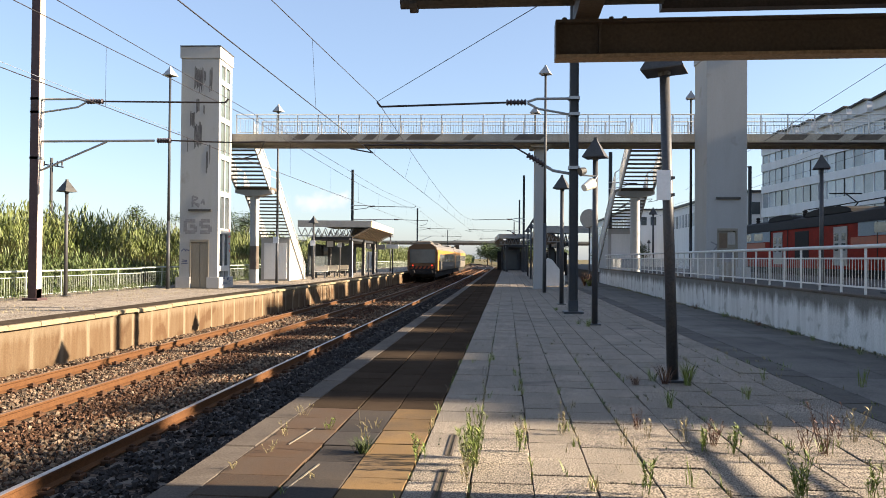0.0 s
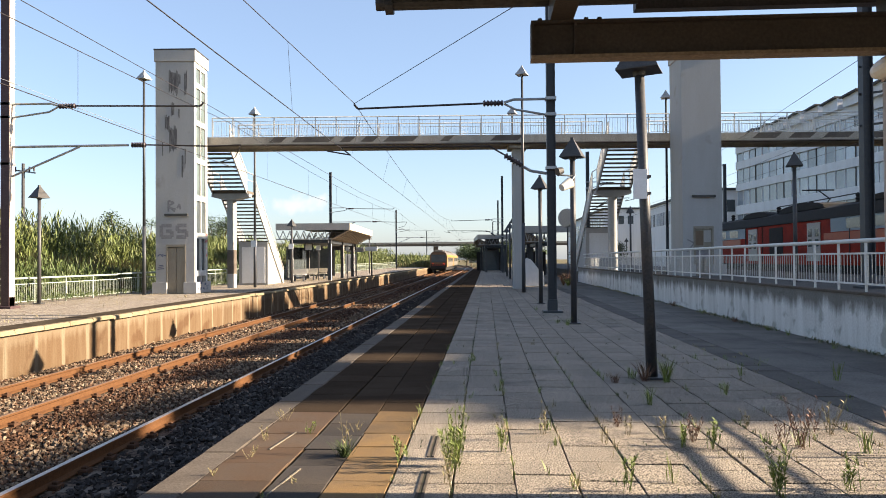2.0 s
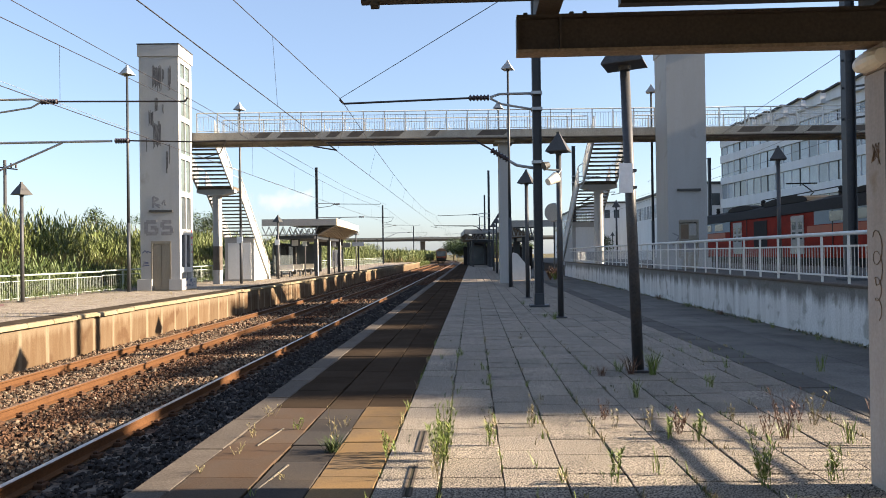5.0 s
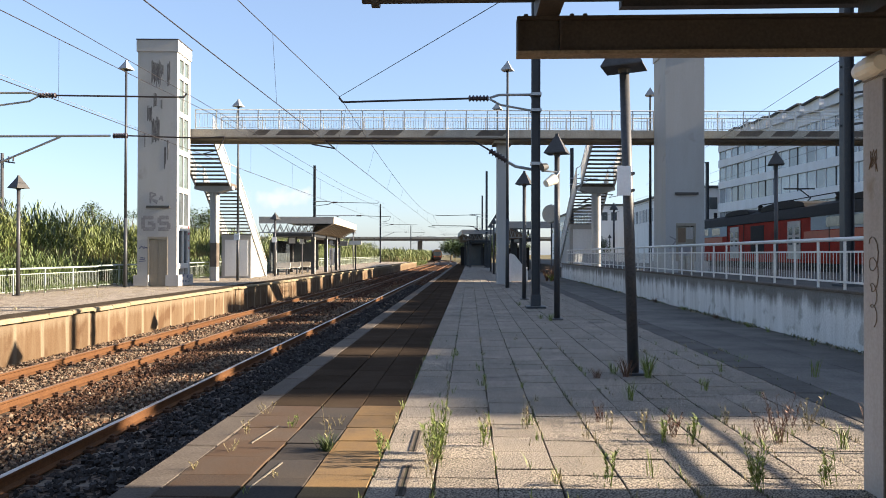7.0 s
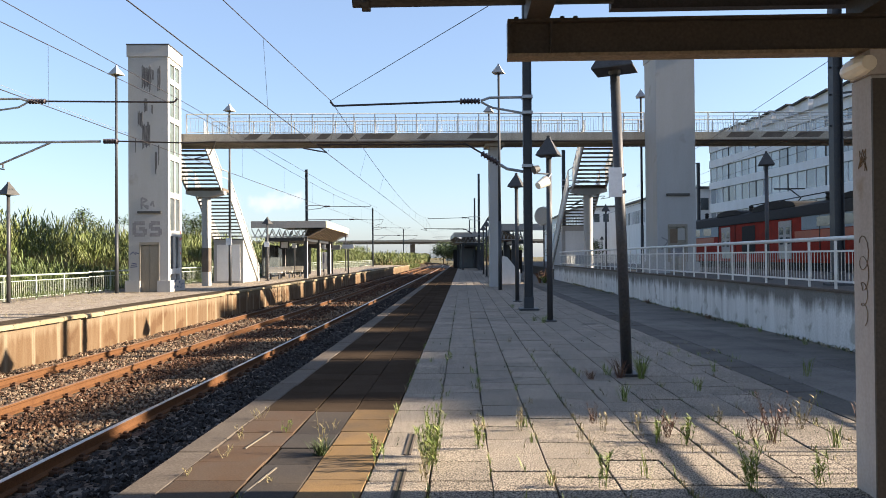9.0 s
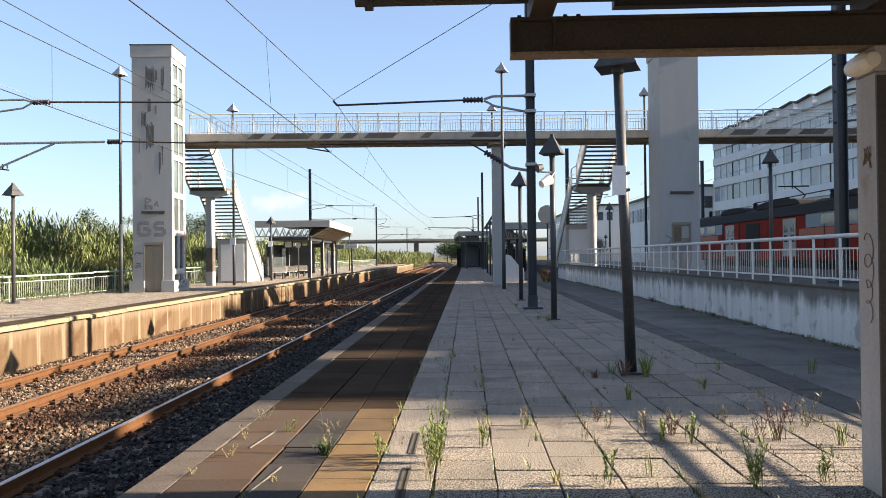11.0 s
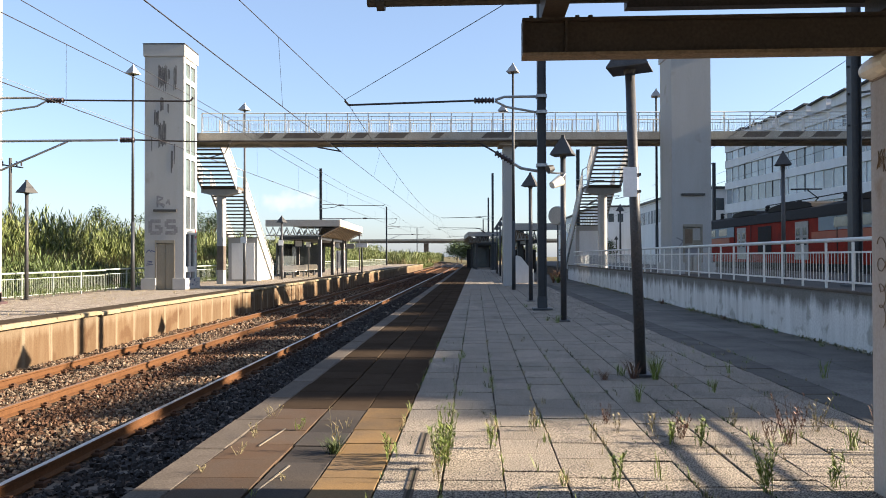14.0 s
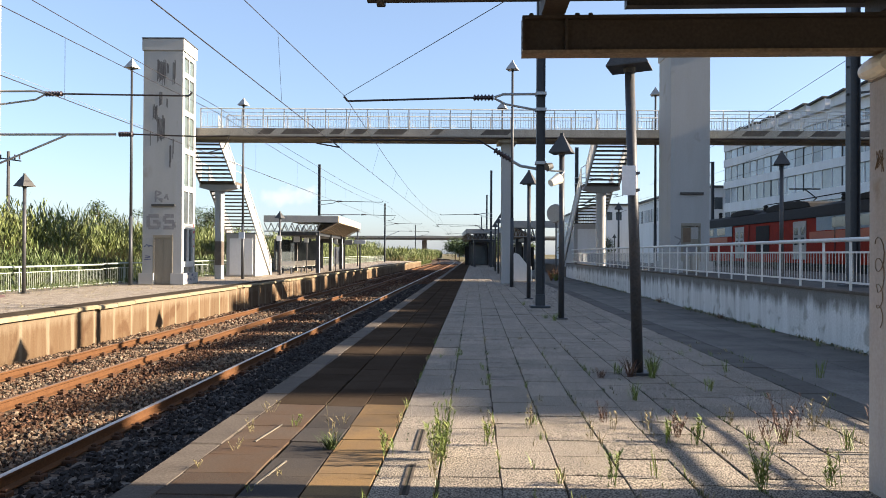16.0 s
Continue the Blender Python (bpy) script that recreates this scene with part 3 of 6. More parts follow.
def rail_track(centre, label):
    t = thing("railway_track", (centre, 0, RAIL), label, "track", "the two tracks")
    for side in (-0.868, 0.868):
        c = centre + side
        prof = ((-0.07, -0.172), (0.07, -0.172), (0.07, -0.155), (0.012, -0.13), (0.012, -0.05), (0.036, -0.035), (0.036, -0.006), (-0.036, -0.006), (-0.036, -0.035), (-0.012, -0.05), (-0.012, -0.13), (-0.07, -0.155))
        web = sweep([(c + x, RAIL + z) for x, z in prof], ys)
        top = sweep([(c + x, RAIL + z) for x, z in ((-0.036, -0.006), (0.036, -0.006), (0.028, 0.0), (-0.028, 0.0))], ys)
        r = part("rail", web, "rust", t, "rust-brown steel rail")
        part("rail_head", top, "railtop" if centre > -6 else "railworn", r, "worn running surface")
    me = Shape().box(-1.3, 1.3, -0.12, 0.12, -0.27, -0.195, 0.02)
    for s in (-0.868, 0.868):
        me.box(s - 0.13, s - 0.04, -0.06, 0.06, -0.196, -0.145, 0.01).box(s + 0.04, s + 0.13, -0.06, 0.06, -0.196, -0.145, 0.01)
    me = me.mesh("sleeper")
    me.materials.append(M["sleeper"])
    for i in range(-36, 130):
        piece("sleeper", me, t, (centre, 2.0 + 0.6 * i, RAIL))
    clip = Shape().box(-0.055, 0.055, -0.075, 0.075, -0.20, -0.135, 0.012).box(-0.03, 0.03, -0.03, 0.03, -0.14, -0.105, 0.01).mesh("rail_clip")
    clip.materials.append(M["rust_dark"])
    for i in range(36):
        for s in (-0.98, -0.756, 0.756, 0.98):
            piece("rail_clip", clip, t, (centre + s, 2.0 + 0.6 * i, RAIL))
    return t


rail_track(TRACKS[0], "rusty broad-gauge track beside the platform edge")
rail_track(TRACKS[1], "rusty broad-gauge track along the far platform")

near = Shape().box(EDGE + 0.08, WALL_X, -20, 130, -1.25, -0.16)
near.box(EDGE + 0.25, WALL_X, -20, 130, -0.16, -0.028)
platform = setting("platform_near", near, "joint", "station platform paved with washed gravel slabs", "platform")

far = Shape().box(-17.2, FAR_EDGE - 0.2, -20, 141, -1.25, -0.02)
far_platform = setting("platform_far", far, "farpave", "dusty far platform with sparse dry grass", "platform")
setting("pavement_strip", Shape().box(FAR_EDGE - 0.95, FAR_EDGE - 0.2, -20, 141, -0.03, -0.004), "edgestrip", "dark strip behind the far platform edge", "pavement")

# the raised side platform behind the white wall
setting("platform_side", Shape().box(WALL_X + 0.22, 16.6, -20, 120, -1.25, SIDE), "asphalt", "raised grey asphalt side platform", "platform")
wall = setting("wall_parapet", Shape().box(WALL_X, WALL_X + 0.22, -20, 46.8, -1.0, 0.85), "whitewall", "low white rendered wall with black run-off stains", "wall")
setting("wall_parapet_cap", Shape().box(WALL_X - 0.02, WALL_X + 0.24, -20, 46.8, 0.852, 0.90, 0.01), "coping", "stained wall coping", "wall")


# ---- lift towers and footbridge ----
def lift_tower(x0, y0, base, label, mirrored=False):
    w, d, top = 1.76, 1.76, 11.04
    t = thing("lift_tower", (x0 + w / 2, y0 + d / 2, base), label, "lift tower", "lift towers of the footbridge")
    x1, y1 = x0 + w, y0 + d
    door_h = base + 2.15
    glass_x = x1 if not mirrored else x0
    # front wall round the door, back and side walls
    dx0, dx1 = x0 + 0.53, x0 + 1.30
    blind = (x0, x0 + 0.16)
    open_ = (x1 - 0.16, x1)
    zt = top - 0.53
    for nm, bx in (("front_wall", (x0, dx0, y0, y0 + 0.16, base, zt)), ("front_wall", (dx1, x1, y0, y0 + 0.16, base, zt)), ("front_wall", (dx0, dx1, y0, y0 + 0.16, door_h, zt)),
                   ("back_wall", (x0, x1, y1 - 0.16, y1, base, zt)), ("side_wall", (*blind, y0 + 0.16, y1 - 0.16, base, zt))):
        part(nm, Shape().box(*bx), "plaster", t, "white render with mould streaks")
    # glazed side in storeys
    f = Shape()
    storey = [base, base + 0.9]
    z = base + 0.9
    while z < top - 1.2:
        storey.append(z)
        z += 1.72
    for z0 in storey[2:]:
        f.box(*open_, y0 + 0.16, y1 - 0.16, z0 - 0.12, z0 + 0.12)
    f.box(*open_, y0 + 0.16, y0 + 0.25, base, top - 0.53).box(*open_, y1 - 0.25, y1 - 0.16, base, top - 0.53)
    f.box(*open_, (y0 + y1) / 2 - 0.04, (y0 + y1) / 2 + 0.04, base, top - 0.53).box(*open_, y0 + 0.3, y1 - 0.3, base, base + 0.4)
    f.box(*open_, y0 + 0.3, y1 - 0.3, top - 0.75, top - 0.53)
    part("glazing_frame", f, "steel_white", t, "white frame of the glazed side")
    gx = open_[0] + 0.07
    for k, z0 in enumerate(storey[2:]):
        for a, b in ((y0 + 0.25, (y0 + y1) / 2 - 0.04), ((y0 + y1) / 2 + 0.04, y1 - 0.25)):
            part("pane", Shape().box(gx, gx + 0.02, a, b, z0 + 0.12, min(z0 + 1.60, top - 0.75)), "glass_green" if k > 1 else "glass_dark", t)
    part("roof_cap", Shape().box(x0 - 0.05, x1 + 0.05, y0 - 0.05, y1 + 0.05, top - 0.53, top, 0.02), "plaster", t, "white box cap with dark rim")
    part("roof_flashing", Shape().box(x0 - 0.07, x1 + 0.07, y0 - 0.07, y1 + 0.07, top, top + 0.04), "lamp_hat", t)
    part("plinth", Shape().prism([(x0 - 0.12, y0 - 0.12), (dx0, y0 - 0.12), (dx0, y0), (x0, y0), (x0, y1 + 0.1), (x0 - 0.12, y1 + 0.1)], base, base + 0.5, "z"), "plaster", t)
    part("plinth", Shape().prism([(x1 + 0.12, y0 - 0.12), (dx1, y0 - 0.12), (dx1, y0), (x1, y0), (x1, y1 + 0.1), (x1 + 0.12, y1 + 0.1)], base, base + 0.5, "z"), "plaster", t)
    door = part("lift_door", Shape().box(dx0, (dx0 + dx1) / 2 - 0.008, y0 + 0.05, y0 + 0.09, base, door_h - 0.08).box((dx0 + dx1) / 2 + 0.008, dx1, y0 + 0.05, y0 + 0.09, base, door_h - 0.08), "door_steel", t, "closed brown sliding lift doors")
    part("door_frame", Shape().box(dx0 - 0.06, dx0, y0 - 0.02, y0, base + 0.5, door_h - 0.06).box(dx1, dx1 + 0.06, y0 - 0.02, y0, base + 0.5, door_h - 0.06)
         .box(dx0 - 0.06, dx1 + 0.06, y0 - 0.02, y0 - 0.003, door_h - 0.06, door_h + 0.06), "door_steel", t)
    part("canopy_ledge", Shape().box(x0 + 0.42, x1 - 0.3, y0 - 0.10, y0, base + 3.5, base + 3.6), "lamp_hat", t, "narrow dark ledge over the door")
    # mould streaks
    rnd = random.Random(4 if mirrored else 3)
    if not mirrored:
        for (u, z0, z1, wd) in ((0.60, 8.9, 10.15, 0.42), (1.04, 9.3, 10.0, 0.10), (1.30, 8.9, 10.1, 0.14), (0.42, 7.3, 8.1, 0.22), (0.62, 6.3, 7.6, 0.36), (0.70, 8.0, 8.7, 0.16), (1.02, 7.9, 8.4, 0.08), (1.18, 5.2, 6.3, 0.09), (1.32, 5.6, 6.6, 0.06), (0.3, 6.2, 6.9, 0.05)):
            st = Shape()
            n = max(1, int(wd / 0.028))
            for i in range(n):
                a = x0 + u + wd * i / n
                st.plate("y", y0, a, a + wd / n * rnd.uniform(0.8, 1.0), z0 + rnd.uniform(0, 0.3) * (z1 - z0), z1 - rnd.uniform(0, 0.15) * (z1 - z0))
            part("mould_streak", st, "stain", t, "black mould streaks")
    return settle(t)


tower_l = lift_tower(-14.93, 33.0, 0.0, "white lift tower with graffiti and mould streaks on the far platform")
tower_r = lift_tower(8.75, 33.0, SIDE, "white shaded lift tower standing behind the railing", True)


def bar_mesh(tall, r, material):
    me = Shape().tube((0, 0, 0), (0, 0, tall), r, n=5, caps=False).mesh("baluster")
    me.materials.append(M[material])
    return me


def handrail_x(parent, x0, x1, y, z, step=1.0, tall=0.98):
    """A white railing along x: posts, two rails, thin bars."""
    n = max(1, round((x1 - x0) / step))
    for i in range(n + 1):
        x = x0 + (x1 - x0) * i / n
        part("post", Shape().box(x - 0.025, x + 0.025, y - 0.02, y + 0.02, z, z + tall), "steel_white", parent)
    part("top_rail", Shape().tube((x0, y, z + tall), (x1, y, z + tall), 0.028), "steel_white", parent)
    part("mid_rail", Shape().tube((x0, y, z + tall - 0.17), (x1, y, z + tall - 0.17), 0.014, n=6).tube((x0, y, z + 0.12), (x1, y, z + 0.12), 0.014, n=6), "steel_white", parent)
    bar = bar_mesh(tall - 0.29, 0.008, "steel_white")
    m = round((x1 - x0) / 0.125)
    for i in range(m):
        piece("baluster", bar, parent, (x0 + (x1 - x0) * (i + 0.5) / m, y, z + 0.12))


DECK_Y0, DECK_Y1, DECK_Z0, DECK_Z1 = 35.0, 36.8, 6.95, 7.32
fb = thing("footbridge", (0, 35.9, 0), "weathered beige footbridge with white railings spanning the tracks", "footbridge")
part("deck", Shape().box(-14.4, 34, DECK_Y0 + 0.02, DECK_Y1, DECK_Z1 - 0.22, DECK_Z1), "bridge", fb, "concrete walkway slab")
part("edge_beam", Shape().box(-14.4, 34, DECK_Y0 - 0.08, DECK_Y0 + 0.02, DECK_Z0 + 0.05, DECK_Z1 + 0.05), "bridge", fb, "beige fascia beam with dark slanted patches")
# The flange is darker than the beam above it.
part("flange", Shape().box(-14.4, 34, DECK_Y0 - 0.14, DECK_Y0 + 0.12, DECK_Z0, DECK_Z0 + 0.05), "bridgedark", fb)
part("edge_beam", Shape().box(-14.4, 34, DECK_Y1, DECK_Y1 + 0.1, DECK_Z0, DECK_Z1 + 0.04), "bridge", fb)
patch_x = [(-10.4, -9.5), (-9.3, -7.2), (-7.0, -6.2), (-6.0, -5.1), (-4.9, -3.2), (-2.2, -1.5), (0.2, 1.8), (12.6, 14.0), (14.3, 15.6), (15.9, 17.4), (17.7, 19.2), (19.4, 21)]
# Slanted patches in a darker tone than the fascia beam.
for a, b in patch_x:
    part("worn_patch", Shape().add([(a, DECK_Y0 - 0.084, DECK_Z0 + 0.14), (b - 0.3, DECK_Y0 - 0.084, DECK_Z0 + 0.14), (b, DECK_Y0 - 0.084, DECK_Z1 + 0.03), (a + 0.3, DECK_Y0 - 0.084, DECK_Z1 + 0.03),
                                    (a, DECK_Y0 - 0.08, DECK_Z0 + 0.14), (b - 0.3, DECK_Y0 - 0.08, DECK_Z0 + 0.14), (b, DECK_Y0 - 0.08, DECK_Z1 + 0.03), (a + 0.3, DECK_Y0 - 0.08, DECK_Z1 + 0.03)],
                                   [(0, 1, 2, 3), (7, 6, 5, 4), (0, 4, 5, 1), (1, 5, 6, 2), (2, 6, 7, 3), (3, 7, 4, 0)]), "bridgedark", fb, "dark slanted patch on the fascia beam")
handrail_x(fb, -13.1, 8.7, DECK_Y0 - 0.03, DECK_Z1)
handrail_x(fb, 10.55, 34, DECK_Y0 - 0.03, DECK_Z1, 1.25)
handrail_x(fb, -12.4, 5.9, DECK_Y1 + 0.03, DECK_Z1)
handrail_x(fb, 7.7, 34, DECK_Y1 + 0.03, DECK_Z1, 1.25)
part("pier", Shape().box(1.31, 1.80, 35.6, 36.3, -0.02, DECK_Z0 + 0.1, 0.03), "plaster", fb, "square white concrete pier")
part("pier_head", Shape().box(1.1, 2.0, 35.2, 36.6, DECK_Z0 - 0.16, DECK_Z0, 0.03), "bridge", fb)
settle(fb)
part("pier", Shape().box(20.3, 20.8, 35.6, 36.3, SIDE - 0.02, DECK_Z0 + 0.1, 0.03), "plaster", fb)


def stair(x0, x1, base, label):
    """Two flights that go down away from the deck, with a landing on a round pillar."""
    s = thing("footbridge_stairs", ((x0 + x1) / 2, 42, base), label, "stairs", "stairs of the footbridge")
    y, z = DECK_Y1 + 0.1, DECK_Z1
    ya, za = 39.95, 5.3
    yb = 41.3
    yc = yb + (za - base) * 1.36

    def flight(a, b, za_, zb_, n):
        for i in range(n):
            u = (i + 0.5) / n
            yy, zz = a + (b - a) * u, za_ + (zb_ - za_) * (i + 1) / n
            part("tread", Shape().box(x0 + 0.06, x1 - 0.06, yy - 0.15, yy + 0.15, zz - 0.06, zz), "bridgedark", s)
        for x in (x0, x1 - 0.06):
            part("stringer", Shape().prism([(a, za_ - 0.22), (a, za_ + 0.1), (b, zb_ + 0.1), (b, zb_ - 0.22)], x, x + 0.06, "x"), "plaster", s, "pale steel stringer")
            xm = x + 0.03
            part("handrail", Shape().tube((xm, a, za_ + 1.0), (xm, b, zb_ + 1.0), 0.026, n=6).tube((xm, a, za_ + 0.8), (xm, b, zb_ + 0.8), 0.014, n=5), "steel_white", s)
            m = max(2, round(math.hypot(b - a, za_ - zb_) / 0.9))
            for i in range(m + 1):
                u = i / m
                yy, zz = a + (b - a) * u, za_ + (zb_ - za_) * u
                part("post", Shape().box(xm - 0.022, xm + 0.022, yy - 0.022, yy + 0.022, zz, zz + 1.0), "steel_white", s)
            bar = bar_mesh(0.74, 0.016, "steel_white")
            for i in range(m * 7):
                u = (i + 0.5) / (m * 7)
                piece("baluster", bar, s, (xm, a + (b - a) * u, za_ + (zb_ - za_) * u + 0.08))

    flight(y, ya, z, za, 11)
    flight(yb, yc, za, base, 28)
    part("landing", Shape().box(x0, x1, ya - 0.05, yb + 0.05, za - 0.16, za), "bridgedark", s, "dark landing slab")
    part("crosshead", Shape().prism([(x0 - 0.05, za - 0.16), (x1 + 0.05, za - 0.16), (x1 + 0.05, za - 0.34), ((x0 + x1) / 2 + 0.3, za - 0.5), ((x0 + x1) / 2 - 0.3, za - 0.5), (x0 - 0.05, za - 0.34)], 39.95, 40.6), "plaster", s)
    shade = part("pillar", Shape().tube(((x0 + x1) / 2, 40.3, base - 0.02), ((x0 + x1) / 2, 40.3, za - 0.4), 0.25, n=20), "plaster", s, "round concrete pillar")
    if base < 0.1:
        part("stain_band", Shape().tube(((x0 + x1) / 2, 40.3, 0.75), ((x0 + x1) / 2, 40.3, 2.05), 0.254, n=20, caps=False), "bridgedark", s, "brown stained band round the pillar")
    for x in (x0, x1 - 0.06):
        part("landing_rail", Shape().tube((x + 0.03, ya, za + 1.0), (x + 0.03, yb, za + 1.0), 0.026, n=6).tube((x + 0.03, ya, za + 0.6), (x + 0.03, yb, za + 0.6), 0.014, n=5), "steel_white", s)
    y0 = yc - 3.9
    part("store_wall", Shape().prism([(y0, base), (yc - 0.3, base), (yc - 0.3, base + 0.15), (y0, base + 2.6)], x0 + 0.08, x1 - 0.08, "x"), "plaster", s, "closed white store under the lower flight")
    part("store_panel", Shape().box(x0 + 0.28, x1 - 0.25, y0 - 0.03, y0, base + 0.1, base + 2.3), "bandwhite", s)
    return settle(s)


stair(-15.0, -13.08, 0.0, "white steel stairs with closed store, far platform")
stair(5.92, 7.76, SIDE, "white steel stairs beside the retaining wall")


# ---- fences ----
def fence(place0, place1, tall, label, step, bar_gap, mat_name="steel_white", thick=0.022, lower=0.12, bars=None):
    a, b = Vector(place0), Vector(place1)
    t = thing("railing", a, label, "railing")
    d = b - a
    n = max(1, round(d.length / step))
    up = Vector((0, 0, 1))
    for i in range(n + 1):
        p = a + d * i / n
        part("post", Shape().box(p.x - thick, p.x + thick, p.y - thick, p.y + thick, p.z, p.z + tall), mat_name, t)
    part("top_rail", Shape().tube(a + up * tall, b + up * tall, 0.034), mat_name, t)
    part("lower_rail", Shape().bar(a + up * lower, b + up * lower, 0.03, 0.03).bar(a + up * (tall - 0.2), b + up * (tall - 0.2), 0.03, 0.03), mat_name, t)
    bar = bar_mesh(tall - 0.2 - lower, 0.007, bars or mat_name)
    m = round(d.length / bar_gap)
    for i in range(m):
        piece("baluster", bar, t, a + d * (i + 0.5) / m + up * lower)
    return t


fence((WALL_X + 0.11, 2, 0.9), (WALL_X + 0.11, 46.6, 0.9), 0.80, "white steel railing on the stained wall", 0.9, 0.11, thick=0.016, bars="galv")
fence((-16.0, -4, -0.02), (-16.0, 31.0, -0.02), 0.92, "pale green-grey railing at the back of the platform", 2.0, 0.12, "steel_green")
fence((-16.0, 31.0, -0.02), (-16.9, 138, -0.02), 0.95, "pale railing running on behind the lift tower", 2.0, 0.2, "steel_green")


# ---- lamps and masts ----
def lantern(parent, z, r, h, material="lamp_hat"):
    """A four-sided hat with a narrow finial over a glass collar."""
    o = ORIGIN[parent.name]
    hat = Shape()
    v = []
    for zz, rr in ((z, r), (z + 0.015, r), (z + h, 0.05), (z + h + 0.05, 0.05)):
        v += [(o.x + rr * math.cos(a), o.y + rr * math.sin(a), zz) for a in (radians(25 + 90 * i) for i in range(4))]
    f = [(3, 2, 1, 0), (12, 13, 14, 15)]
    for k in (0, 4, 8):
        f += [(k + i, k + (i + 1) % 4, k + 4 + (i + 1) % 4, k + 4 + i) for i in range(4)]
    hat.add(v, f)
    part("hat", hat, material, parent, "grey pyramid hat")
    part("collar", Shape().tube((o.x, o.y, z - 0.05), (o.x, o.y, z + 0.1), 0.07, 0.1, n=12), "lamp_dark", parent)


def small_lamp(x, y, base):
    t = thing("platform_lamp", (x, y, base), "dark platform lamp post with a pyramid hat", "lamp post", "small platform lamps")
    shade_smooth(part("pole", Shape().tube((x, y, base), (x, y, base + 3.74), 0.068, 0.058, n=14), "lamp_dark", t))
    part("foot", Shape().box(x - 0.13, x + 0.13, y - 0.13, y + 0.13, base, base + 0.03, 0.005), "lamp_dark", t)
    lantern(t, base + 3.70, 0.345, 0.40)
    return t


lamp = small_lamp(1.98, 8.9, 0.0)
lamp.matrix_world = pose(1.98, 8.98, 0, 0.3, -1.8, 0)
for x, y, z in ((1.94, 16.4, 0), (1.75, 23.7, 0), (1.75, 46.0, 0), (1.75, 54.0, 0), (1.75, 62.0, 0), (-15.6, 25.5, 0), (-12.7, 48.0, 0), (-12.7, 80, 0),
                (9.85, 23.6, SIDE), (9.3, 47.5, SIDE), (12.5, 75, SIDE), (17.5, 92, -0.2), (21, 95, -0.2)):
    copy_thing(lamp, pose(x, y + 0.0438 * x, z))


def tall_lamp(x, y, base):
    t = thing("tall_lamp", (x, y, base), "tall thin dark lamp post with a pyramid hat", "lamp post", "tall platform lamps")
    shade_smooth(part("pole", Shape().tube((x, y, base), (x, y, base + 3), 0.085, 0.075, n=12).tube((x, y, base + 3), (x, y, base + 9.4), 0.065, 0.05, n=12), "steel_dark", t))
    # Tall lamps wear the hat coloured as sunlit.
    lantern(t, base + 9.45, 0.34, 0.36, "hat_sunlit")
    return t


tall = tall_lamp(1.62, 32.0, 0.0)
for x, y, z in ((-14.95, 32.0, 0), (-12.6, 40.0, 0), (1.5, 40.5, 0), (9.06, 36.9, 0)):
    copy_thing(tall, pose(x, y + 0.0438 * x, z))


